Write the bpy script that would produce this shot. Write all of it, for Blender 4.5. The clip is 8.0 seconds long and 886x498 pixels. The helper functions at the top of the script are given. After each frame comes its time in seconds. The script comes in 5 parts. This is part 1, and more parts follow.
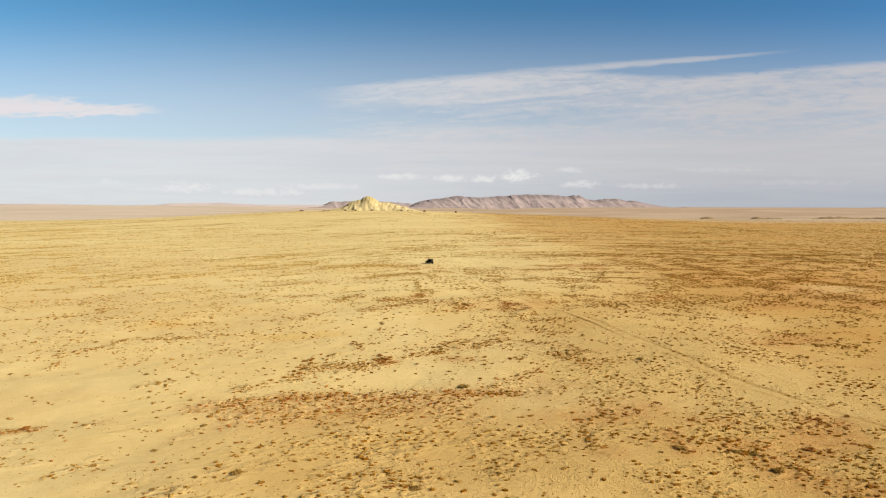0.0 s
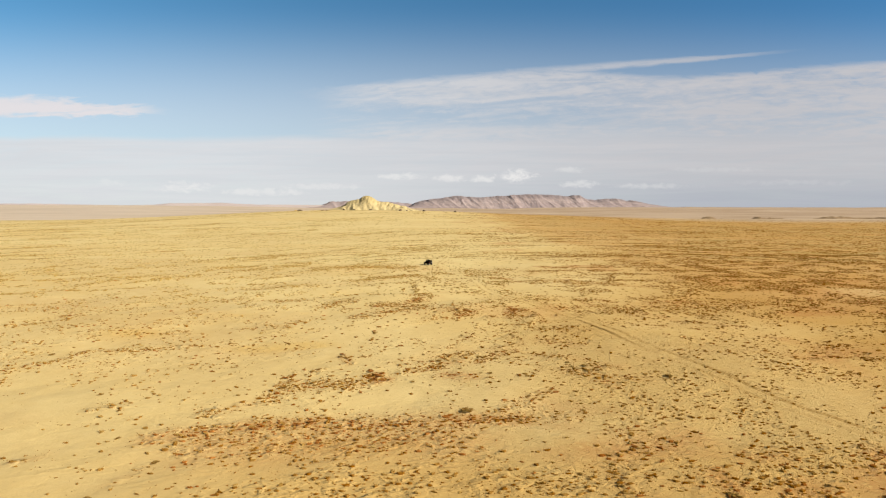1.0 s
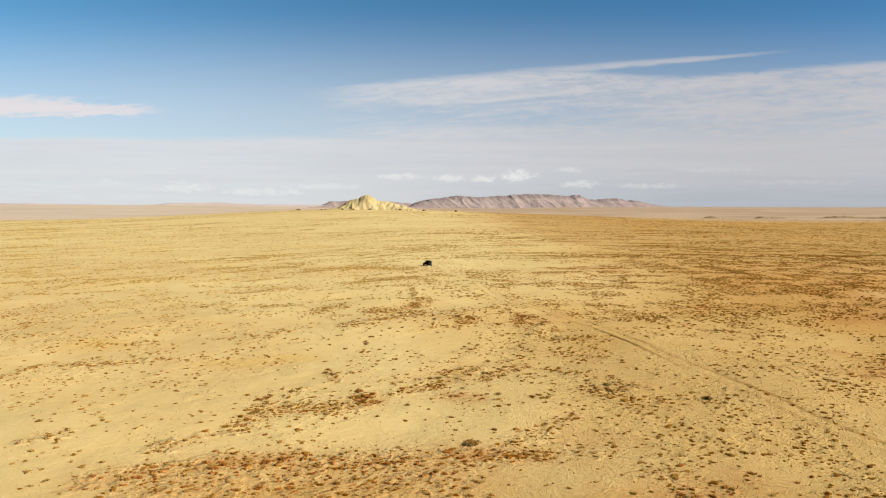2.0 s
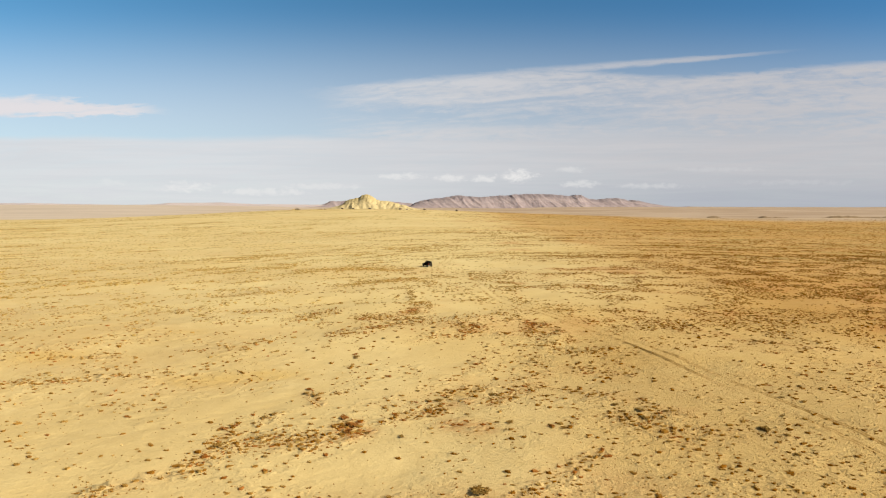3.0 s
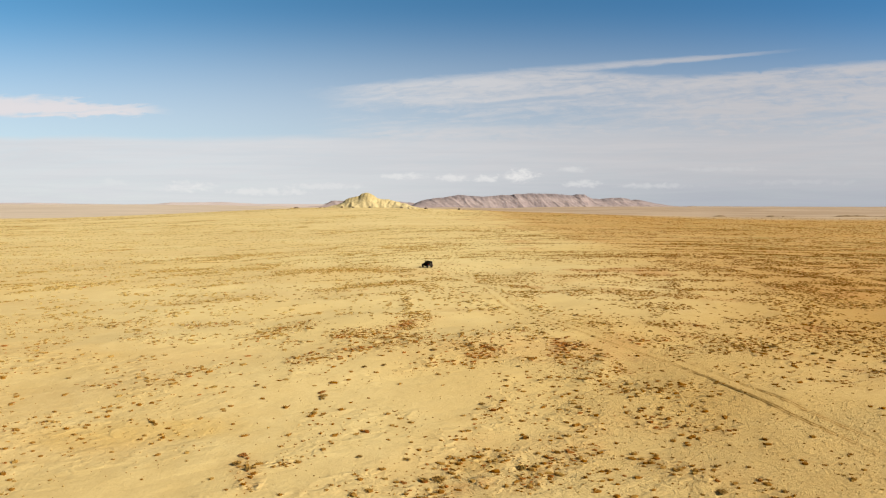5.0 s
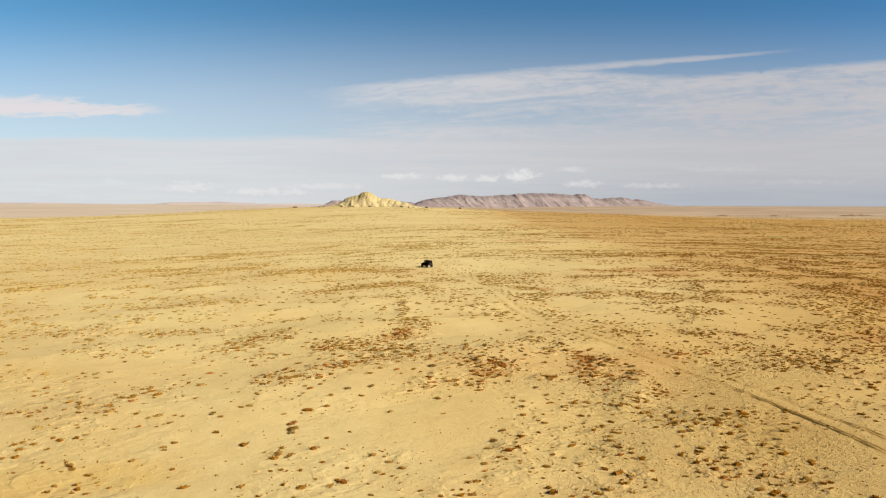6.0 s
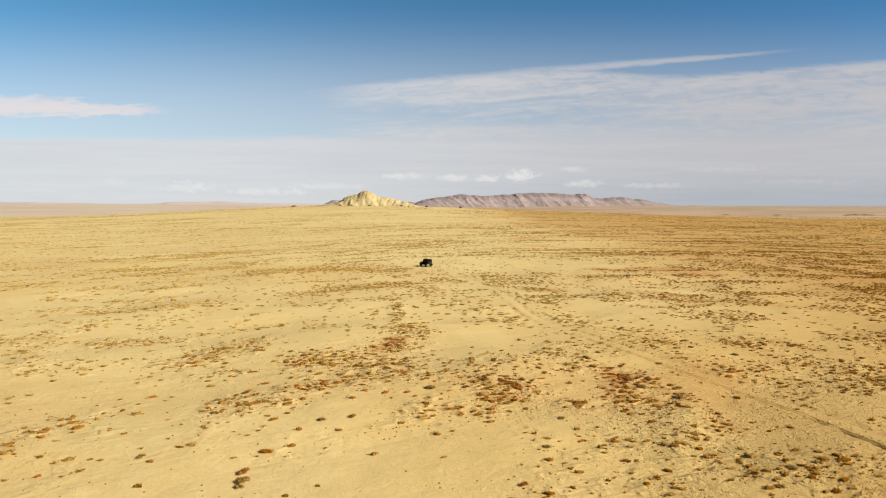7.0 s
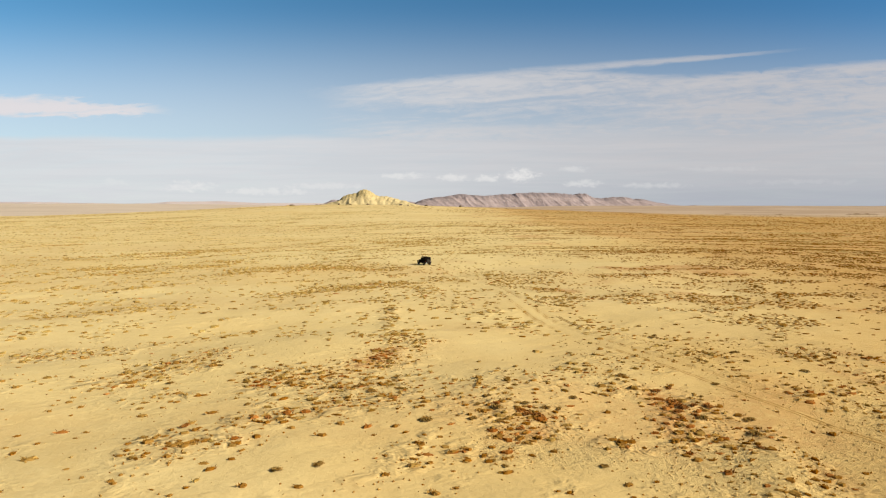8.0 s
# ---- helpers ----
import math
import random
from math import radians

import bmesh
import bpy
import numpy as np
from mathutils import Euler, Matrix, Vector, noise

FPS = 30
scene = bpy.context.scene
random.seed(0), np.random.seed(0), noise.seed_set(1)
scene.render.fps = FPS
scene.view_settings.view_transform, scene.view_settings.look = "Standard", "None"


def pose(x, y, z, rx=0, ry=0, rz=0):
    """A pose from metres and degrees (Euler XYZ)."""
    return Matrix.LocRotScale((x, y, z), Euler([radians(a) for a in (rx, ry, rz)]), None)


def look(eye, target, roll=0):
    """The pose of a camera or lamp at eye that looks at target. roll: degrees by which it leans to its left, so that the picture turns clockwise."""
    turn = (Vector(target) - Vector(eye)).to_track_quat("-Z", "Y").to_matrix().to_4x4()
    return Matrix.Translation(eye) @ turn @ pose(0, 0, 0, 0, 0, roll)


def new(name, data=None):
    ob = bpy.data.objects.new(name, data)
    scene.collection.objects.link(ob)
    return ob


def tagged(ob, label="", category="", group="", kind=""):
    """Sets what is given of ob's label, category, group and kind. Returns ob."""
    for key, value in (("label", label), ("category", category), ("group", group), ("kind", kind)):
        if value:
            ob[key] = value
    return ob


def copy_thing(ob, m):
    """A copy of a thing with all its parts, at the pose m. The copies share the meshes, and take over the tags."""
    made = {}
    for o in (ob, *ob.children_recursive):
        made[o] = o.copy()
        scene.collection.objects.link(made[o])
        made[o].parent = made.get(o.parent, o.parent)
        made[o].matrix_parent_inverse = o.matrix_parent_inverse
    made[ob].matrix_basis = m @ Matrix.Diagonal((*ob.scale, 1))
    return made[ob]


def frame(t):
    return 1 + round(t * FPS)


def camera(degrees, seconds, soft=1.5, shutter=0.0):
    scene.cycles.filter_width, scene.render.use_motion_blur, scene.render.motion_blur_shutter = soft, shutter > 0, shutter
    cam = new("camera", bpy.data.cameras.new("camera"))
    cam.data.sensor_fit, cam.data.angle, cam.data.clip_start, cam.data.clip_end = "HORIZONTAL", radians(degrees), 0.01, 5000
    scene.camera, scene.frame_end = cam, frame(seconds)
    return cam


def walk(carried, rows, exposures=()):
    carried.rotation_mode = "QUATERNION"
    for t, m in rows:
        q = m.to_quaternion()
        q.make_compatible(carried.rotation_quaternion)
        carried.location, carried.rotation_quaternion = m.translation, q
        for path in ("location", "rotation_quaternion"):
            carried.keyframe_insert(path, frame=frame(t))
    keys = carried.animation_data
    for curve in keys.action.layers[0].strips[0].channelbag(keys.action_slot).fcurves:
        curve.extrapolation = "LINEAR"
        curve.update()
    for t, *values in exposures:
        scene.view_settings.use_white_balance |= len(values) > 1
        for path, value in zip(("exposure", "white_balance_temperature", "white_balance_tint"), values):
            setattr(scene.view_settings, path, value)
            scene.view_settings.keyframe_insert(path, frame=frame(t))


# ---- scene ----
cam = camera(74.0, 8.0, soft=1.2)
# a drone flies straight ahead at about 11.3 m/s, sinking from 26 to 17 m
ROWS = []
for k in range(17):
    t = k * 0.5
    u = t / 8
    ROWS.append((t, pose(-0.353 + 0.207 * u - 0.363 * u * u,
                         3.75 + 90.064 * u + (0.636 - 0.793 * u + 5.358 * u * u) * u * (1 - u),
                         25.744 - 5.166 * u - 2.928 * u * u - 0.387 * u ** 3,
                         90 - 4.155 - 0.037 * u - 0.02 * u * u, 0, -0.073 - 0.722 * u + 2.991 * u * u - 1.955 * u ** 3)))
walk(cam, ROWS, ((0.0, 0.615), (3.0, 0.60), (8.0, 0.57)))

# ---------------------------------------------------------------- world and sun
SUN_TURN, SUN_HEIGHT = radians(106), radians(31)
sun = new("sun", bpy.data.lights.new("sun", "SUN"))
sun.data.energy, sun.data.angle, sun.data.color = 5.0, radians(0.53), (1.0, 0.935, 0.768)
sun.matrix_world = look((0, 0, 60), (-math.sin(SUN_TURN) * math.cos(SUN_HEIGHT), -math.cos(SUN_TURN) * math.cos(SUN_HEIGHT), 60 - math.sin(SUN_HEIGHT)))

world = bpy.data.worlds.new("desert_sky")
scene.world = world
world.use_nodes = True
wt = world.node_tree
wt.nodes.clear()


class Sums:
    """Short hand for chains of Math nodes in one node tree."""

    def __init__(self, tree):
        self.tree = tree

    def op(self, kind, a, b=0.0, c=0.0, clamp=False):
        n = self.tree.nodes.new("ShaderNodeMath")
        n.operation, n.use_clamp = kind, clamp
        for i, v in enumerate((a, b, c)):
            if isinstance(v, (int, float)):
                n.inputs[i].default_value = v
            else:
                self.tree.links.new(v, n.inputs[i])
        return n.outputs[0]

    def add(self, a, b): return self.op("ADD", a, b)
    def sub(self, a, b): return self.op("SUBTRACT", a, b)
    def mul(self, a, b): return self.op("MULTIPLY", a, b)

    def ramp(self, v, lo, hi, to_lo=0.0, to_hi=1.0):
        n = self.tree.nodes.new("ShaderNodeMapRange")
        n.interpolation_type = "SMOOTHSTEP"
        self.tree.links.new(v, n.inputs[0])
        for i, x in zip((1, 2, 3, 4), (lo, hi, to_lo, to_hi)):
            if isinstance(x, (int, float)):
                n.inputs[i].default_value = x
            else:
                self.tree.links.new(x, n.inputs[i])
        return n.outputs[0]

    def join(self, x, y, z=0.0):
        n = self.tree.nodes.new("ShaderNodeCombineXYZ")
        for i, v in enumerate((x, y, z)):
            if isinstance(v, (int, float)):
                n.inputs[i].default_value = v
            else:
                self.tree.links.new(v, n.inputs[i])
        return n.outputs[0]

    def grain(self, vector, scale, detail=4.0, rough=0.55, warp=0.0):
        n = self.tree.nodes.new("ShaderNodeTexNoise")
        if vector is not None:
            self.tree.links.new(vector, n.inputs["Vector"])
        n.inputs["Scale"].default_value, n.inputs["Detail"].default_value = scale, detail
        n.inputs["Roughness"].default_value, n.inputs["Distortion"].default_value = rough, warp
        return n.outputs["Fac"]

    def mix(self, fac, a, b, kind="MIX"):
        n = self.tree.nodes.new("ShaderNodeMix")
        n.data_type, n.blend_type = "RGBA", kind
        for i, v in zip((0, 6, 7), (fac, a, b)):
            if isinstance(v, (int, float)):
                n.inputs[i].default_value = v
            elif isinstance(v, tuple):
                n.inputs[i].default_value = (*v, 1.0)
            else:
                self.tree.links.new(v, n.inputs[i])
        return n.outputs[2]


w = Sums(wt)
sky = wt.nodes.new("ShaderNodeTexSky")
sky.sky_type, sky.sun_disc = "NISHITA", False
sky.sun_elevation, sky.sun_rotation = SUN_HEIGHT, SUN_TURN
sky.altitude, sky.air_density, sky.dust_density, sky.ozone_density = 1400, 1.0, 0.3, 3.0
coord = wt.nodes.new("ShaderNodeTexCoord")
split = wt.nodes.new("ShaderNodeSeparateXYZ")
wt.links.new(coord.outputs["Generated"], split.inputs[0])
ahead = w.op("MAXIMUM", w.op("ABSOLUTE", split.outputs[1]), 0.3)
along, up = w.op("DIVIDE", split.outputs[0], ahead), w.op("DIVIDE", split.outputs[2], ahead)
# height above the upper edge of the cirrus, which climbs to the east
slant = w.sub(up, w.add(0.216, w.mul(along, 0.0835)))
# high streaked cirrus with ripples in it, a pale bank low down, a few small heaped clouds over the horizon
fibres = w.grain(w.join(w.mul(along, 3.2), w.mul(slant, 26.0)), 1.0, 6.0, 0.62, 0.6)
wisps = w.grain(w.join(w.mul(along, 7.0), w.mul(slant, 60.0), 3.0), 1.0, 6.0, 0.65, 1.2)
ripples = w.grain(w.join(w.mul(w.add(along, w.mul(slant, 1.2)), 26.0), w.mul(slant, 95.0), 5.0), 1.0, 4.0, 0.6, 0.8)
ragged = w.add(w.mul(w.sub(fibres, 0.5), 0.020), w.mul(w.sub(ripples, 0.5), 0.014))
under = w.add(slant, ragged)
sheet_top = w.ramp(along, 0.14, 0.42, 0.0, 0.034)
band = w.ramp(w.add(under, sheet_top), 0.003, -0.008)
band = w.mul(band, w.ramp(w.add(along, w.mul(w.sub(wisps, 0.5), 0.12)), -0.24, -0.06))
thread = w.mul(w.ramp(w.op("ABSOLUTE", w.add(w.add(slant, w.mul(ragged, 0.35)), 0.006)), w.ramp(along, 0.15, 0.60, 0.010, 0.004), 0.001), w.mul(w.ramp(along, 0.02, 0.2), w.ramp(along, 0.62, 0.40)))
veil = w.add(w.add(w.mul(fibres, 0.40), w.mul(wisps, 0.30)), w.mul(ripples, 0.30))
band = w.mul(band, w.ramp(veil, 0.36, 0.58, 0.30, 0.92))
# blue windows between the cirrus and the bank
window = w.mul(w.ramp(w.op("ABSOLUTE", w.add(w.sub(up, 0.150), w.mul(ragged, 0.9))), 0.026, 0.008), w.ramp(along, 0.48, 0.16))
slit = w.mul(w.ramp(w.op("ABSOLUTE", w.add(w.sub(slant, -0.052), w.mul(ragged, 0.5))), 0.006, 0.001), w.mul(w.ramp(along, 0.0, 0.06), w.ramp(along, 0.30, 0.16)))
band = w.mul(band, w.sub(1.0, w.op("MAXIMUM", w.mul(window, w.ramp(veil, 0.62, 0.44, 0.35, 0.85)), w.mul(slit, 0.6))))
band = w.op("MAXIMUM", band, w.mul(thread, w.ramp(veil, 0.36, 0.56, 0.30, 0.7)))
bank = w.ramp(w.add(up, w.mul(w.sub(fibres, 0.5), 0.022)), 0.121, 0.106)
bank = w.op("MAXIMUM", bank, w.mul(w.ramp(along, -0.3, 0.3), w.ramp(w.add(up, w.mul(w.sub(wisps, 0.5), 0.05)), 0.165, 0.098)))
bank = w.mul(bank, w.sub(1.0, w.mul(window, 0.55)))
bank = w.mul(bank, w.ramp(wisps, 0.2, 0.7, 0.78, 0.96))
puff = w.add(w.sub(up, w.add(0.163, w.mul(w.add(along, 0.6), -0.03))), w.add(w.mul(w.sub(wisps, 0.5), 0.030), w.mul(w.sub(ripples, 0.5), 0.020)))
left = w.mul(w.ramp(w.op("ABSOLUTE", puff), w.ramp(along, -0.75, -0.46, 0.022, 0.010), 0.003), w.ramp(w.add(along, w.mul(w.sub(wisps, 0.5), 0.10)), -0.45, -0.56))
left = w.mul(left, w.ramp(veil, 0.34, 0.54, 0.55, 1.0))
clouds = w.op("MAXIMUM", w.op("MAXIMUM", band, bank), left)
heap = w.grain(w.join(w.mul(along, 55.0), w.mul(up, 100.0), 7.0), 1.0, 6.0, 0.65, 0.4)
heaps = 0.0
for cx, cz, wide, tall, white in ((-0.070, 0.050, 0.045, 0.0075, 0.7), (0.012, 0.047, 0.035, 0.0080, 0.7), (0.070, 0.046, 0.026, 0.0080, 0.75), (0.126, 0.051, 0.042, 0.0125, 1.0),
                                  (-0.44, 0.033, 0.055, 0.0110, 0.6), (-0.30, 0.024, 0.090, 0.0080, 0.55), (0.235, 0.038, 0.040, 0.0080, 0.55), (0.215, 0.061, 0.030, 0.0065, 0.4),
                                  (0.36, 0.034, 0.080, 0.0060, 0.35), (-0.56, 0.040, 0.030, 0.0080, 0.3), (-0.20, 0.033, 0.080, 0.007, 0.4), (0.46, 0.062, 0.10, 0.005, 0.15), (0.60, 0.040, 0.12, 0.006, 0.15)):
    dx, dz = w.mul(w.sub(along, cx), 1 / wide), w.mul(w.sub(up, cz), 1 / tall)
    swell = w.sub(1.0, w.add(w.mul(dx, dx), w.mul(dz, dz)))
    heaps = w.op("MAXIMUM", heaps, w.mul(w.ramp(w.add(swell, w.mul(w.sub(heap, 0.5), 3.8)), 0.0, 1.3), white))
deep = w.ramp(up, 0.12, 0.40)
blue = w.mix(1.0, sky.outputs[0], w.mix(deep, (0.96, 0.98, 0.98), (0.60, 0.90, 0.98)), "MULTIPLY")
blue = w.mix(1.0, blue, w.mix(w.ramp(along, -0.5, 0.9), (0.705, 0.835, 0.80), (0.425, 0.575, 0.63)), "MULTIPLY")
pale = w.mix(w.ramp(along, -0.5, 0.6), (4.58, 4.68, 4.86), (3.68, 3.62, 3.76))
blue = w.mix(1.0, blue, w.mix(w.ramp(up, 0.40, 0.9), (1.0, 1.0, 1.0), (0.60, 0.22, 0.10)), "MULTIPLY")
blue = w.mix(w.mul(w.ramp(up, 0.34, 0.11), 0.55), blue, pale)
rows = w.grain(w.join(w.mul(along, 3.5), w.mul(up, 75.0), 11.0), 1.0, 5.0, 0.62, 0.5)
pale = w.mix(1.0, pale, w.mix(w.ramp(rows, 0.34, 0.66), (0.97, 0.975, 0.98), (1.025, 1.02, 1.015)), "MULTIPLY")
pale = w.mix(1.0, pale, w.mix(w.mul(w.ramp(up, 0.075, 0.0), w.ramp(along, -0.2, 0.5)), (1.0, 1.0, 1.0), (0.80, 0.85, 0.92)), "MULTIPLY")
clouded = w.mix(clouds, blue, pale)
clouded = w.mix(w.mul(left, 0.8), clouded, (5.15, 4.9, 5.05))
clouded = w.mix(w.mul(heaps, 0.72), clouded, (5.9, 5.8, 5.65))
back = wt.nodes.new("ShaderNodeBackground")
wt.links.new(clouded, back.inputs[0])
back.inputs[1].default_value = 0.1
wt.links.new(back.outputs[0], wt.nodes.new("ShaderNodeOutputWorld").inputs[0])
# ---------------------------------------------------------------- the lie of the land
def step(a, b, v):
    s = np.clip((v - a) / (b - a), 0, 1)
    return s * s * (3 - 2 * s)


def lattice(i, j, seed):
    n = (i.astype(np.int64) * 374761393 + j.astype(np.int64) * 668265263 + seed * 974711) & 0x7FFFFFFF
    n = ((n ^ (n >> 13)) * 1274126177) & 0x7FFFFFFF
    n = ((n ^ (n >> 16)) * 2246822519) & 0x7FFFFFFF
    return ((n ^ (n >> 15)) & 0xFFFF) / 65535.0


def smooth_noise(x, y, size, seed=0):
    """Value noise, 0 to 1, with patches of the given size in metres."""
    x, y = np.asarray(x, float) / size, np.asarray(y, float) / size
    i, j = np.floor(x), np.floor(y)
    u, v = x - i, y - j
    u, v = u * u * (3 - 2 * u), v * v * (3 - 2 * v)
    i, j = i.astype(np.int64), j.astype(np.int64)
    a = lattice(i, j, seed) * (1 - u) + lattice(i + 1, j, seed) * u
    b = lattice(i, j + 1, seed) * (1 - u) + lattice(i + 1, j + 1, seed) * u
    return a * (1 - v) + b * v


def fractal(x, y, size, octaves=4, seed=0):
    total, weight, amp = 0.0, 0.0, 1.0
    for k in range(octaves):
        c, s = math.cos(1.1 * k), math.sin(1.1 * k)
        total = total + amp * smooth_noise(x * c - y * s, x * s + y * c, size / 2 ** k, seed + 17 * k)
        weight, amp = weight + amp, amp * 0.5
    return total / weight


# swells of the near ground: x, y, half-length, half-width, turn in degrees, height
SWELLS = (
    (11, 137, 16, 8, 8, 1.0), (-12, 148, 16, 6, 20, 0.7), (-34, 160, 26, 7, 14, 0.7),
    (-18, 122, 18, 6, 22, 0.5), (32, 112, 16, 7, -12, 0.6), (-60, 128, 30, 9, 10, 0.5),
    (40, 93, 18, 10, 6, 1.4), (15.5, 121.5, 6, 1.4, 62, 0.32), (-38, 98, 26, 8, 14, -0.8), (60, 170, 40, 8, -4, 0.5), (20, 160, 22, 6, -10, -0.4),
)


def land(x, y):
    """Height of the ground at x, y."""
    x, y = np.asarray(x, float), np.asarray(y, float)
    z = 0.7 + 3.4 * step(60, 135, y) + 0.012 * np.clip(x, -80, 80) * step(40, 80, y) * (1 - step(110, 150, y))
    for cx, cy, long, wide, turn, high in SWELLS:
        c, s = math.cos(radians(turn)), math.sin(radians(turn))
        u, v = (x - cx) * c + (y - cy) * s, (y - cy) * c - (x - cx) * s
        z = z + 0.75 * high * np.exp(-(u / long) ** 2 - (v / wide) ** 2)
    near = 1 - step(500, 1500, y)
    z = z + near * (1.1 * (fractal(x * 0.9 + y * 0.35, y * 1.7 - x * 0.3, 34, 3, 3) - 0.5) + 0.60 * (fractal(x * 0.8 + y * 0.3, y * 1.3 - x * 0.35, 10, 4, 9) - 0.5))
    z = z + 2.4 * (fractal(x, y * 2.2, 160, 3, 21) - 0.5) * step(220, 420, y)
    # long rise to the crest a kilometre off, with the skirt of the butte upon it
    rise = step(240, 1000, y)
    z = z + rise * (2.0 - 6.5 * step(120, 800, -x) - 4.0 * step(120, 520, x))
    z = z + 13.0 * np.exp(-((x + 150) / 300) ** 2 - ((y - 1060) / 330) ** 2)
    # the land falls behind the crest and climbs slowly to the horizon
    z = z - step(1060, 1500, y) * (16 + 14 * step(-1500, 0, -x)) + step(1500, 4500, y) * (33 + 30 * step(0, 2600, -x) - 6 * step(1200, 3000, x))
    z = z + step(1400, 2400, y) * 7 * (fractal(x, y * 1.6, 700, 3, 41) - 0.5)
    z = z + step(3600, 4500, y) * (7 * (fractal(x, y * 0.4, 420, 3, 47) - 0.5) + 4 * (fractal(x, y * 0.3, 120, 2, 49) - 0.5))
    return z
# ---------------------------------------------------------------- end of the lie of the land

# ---------------------------------------------------------------- materials
def material(name, rough=0.9, metal=0.0, spec=0.3):
    """A node material: its sums, its shader and its tree."""
    mat = bpy.data.materials.new(name)
    mat.use_nodes = True
    shader = mat.node_tree.nodes["Principled BSDF"]
    shader.inputs["Roughness"].default_value, shader.inputs["Metallic"].default_value = rough, metal
    shader.inputs["Specular IOR Level"].default_value = spec
    return mat, Sums(mat.node_tree), shader


def place(s):
    return s.tree.nodes.new("ShaderNodeTexCoord").outputs["Object"]


def layer(s, name):
    n = s.tree.nodes.new("ShaderNodeAttribute")
    n.attribute_name = name
    return n.outputs["Fac"]


def relief(s, shader, height, strength, distance):
    n = s.tree.nodes.new("ShaderNodeBump")
    n.inputs["Strength"].default_value, n.inputs["Distance"].default_value = strength, distance
    s.tree.links.new(height, n.inputs["Height"])
    s.tree.links.new(n.outputs[0], shader.inputs["Normal"])


def stretched(s, vector, sx, sy, sz):
    n = s.tree.nodes.new("ShaderNodeVectorMath")
    n.operation = "MULTIPLY"
    s.tree.links.new(vector, n.inputs[0])
    n.inputs[1].default_value = (sx, sy, sz)
    return n.outputs[0]


# dry ground: sand, pale pans, rust soil with dead grass, ochre crust, thin plant cover
GROUND, s, shader = material("desert_ground", 0.95, 0, 0.15)
p = place(s)
fine, broad, mid = s.grain(p, 5.0, 6.0, 0.65), s.grain(p, 0.05, 4.0, 0.5), s.grain(p, 0.45, 5.0, 0.6)
colour = s.mix(s.ramp(mid, 0.3, 0.7), (0.590, 0.428, 0.190), (0.640, 0.484, 0.231))
colour = s.mix(s.mul(s.ramp(broad, 0.4, 0.65), 0.35), colour, (0.575, 0.40, 0.158))
colour = s.mix(layer(s, "brown"), colour, (0.490, 0.285, 0.078))
colour = s.mix(s.op("MULTIPLY", layer(s, "pale"), s.ramp(mid, 0.2, 0.6, 0.6, 1.0), clamp=True), colour, (0.665, 0.520, 0.250))
colour = s.mix(s.op("MULTIPLY", layer(s, "ochre"), s.ramp(mid, 0.3, 0.65, 0.3, 0.8), clamp=True), colour, (0.59, 0.36, 0.085))
colour = s.mix(s.op("MULTIPLY", layer(s, "rust"), s.ramp(s.grain(p, 1.3, 5.0, 0.75), 0.34, 0.54, 0.18, 1.0), clamp=True), colour, (0.40, 0.155, 0.040))
tufts = s.ramp(s.add(s.mul(s.grain(p, 2.6, 5.0, 0.7), 0.7), s.mul(s.grain(p, 0.7, 3.0, 0.6), 0.3)), 0.50, 0.64)
colour = s.mix(s.op("MULTIPLY", layer(s, "plants"), tufts, clamp=True), colour, (0.38, 0.215, 0.060))
bent = s.tree.nodes.new("ShaderNodeCombineXYZ")
s.tree.links.new(layer(s, "across"), bent.inputs[0])
s.tree.links.new(layer(s, "arch"), bent.inputs[1])
lines = s.grain(stretched(s, bent.outputs[0], 0.012, 0.075, 0.1), 1.0, 5.0, 0.70, 0.3)
threads = s.grain(stretched(s, bent.outputs[0], 0.060, 0.260, 0.1), 1.0, 5.0, 0.75, 0.3)
thatch = s.ramp(s.add(s.mul(lines, 0.5), s.mul(threads, 0.5)), 0.46, 0.58)
colour = s.mix(s.op("MULTIPLY", layer(s, "plains"), thatch, clamp=True), colour, s.mix(s.ramp(broad, 0.4, 0.6), (0.36, 0.255, 0.080), (0.33, 0.235, 0.072)))
# a brown tint along the wheel lines stands for shade in the ruts
colour = s.mix(s.mul(layer(s, "track"), 0.35), colour, (0.42, 0.27, 0.10))
colour = s.mix(s.mul(s.ramp(fine, 0.42, 0.68), s.add(0.13, s.mul(layer(s, "clods"), 0.10))), colour, (0.38, 0.21, 0.055))
spots = s.tree.nodes.new("ShaderNodeSeparateXYZ")
s.tree.links.new(p, spots.inputs[0])
# far plain: clay tones with the pale horizon haze painted into them
hazy_far_clay = s.mix(s.ramp(s.grain(stretched(s, p, 0.0016, 0.0060, 0.01), 1.0, 6.0, 0.68), 0.36, 0.62), (0.52, 0.395, 0.29), (0.35, 0.245, 0.160))
hazy_far_clay = s.mix(s.ramp(spots.outputs[0], -100.0, -1500.0, 0.0, 0.55), hazy_far_clay, (0.60, 0.505, 0.43))
hazy_far_clay = s.mix(s.ramp(spots.outputs[0], 100.0, 900.0, 0.0, 0.35), hazy_far_clay, (0.35, 0.24, 0.165))
colour = s.mix(layer(s, "far"), colour, hazy_far_clay)
s.tree.links.new(colour, shader.inputs["Base Color"])
lumps = s.mul(s.ramp(s.grain(p, 2.0, 6.0, 0.75, 0.4), 0.3, 0.75), s.add(0.045, s.mul(layer(s, "clods"), 0.22)))
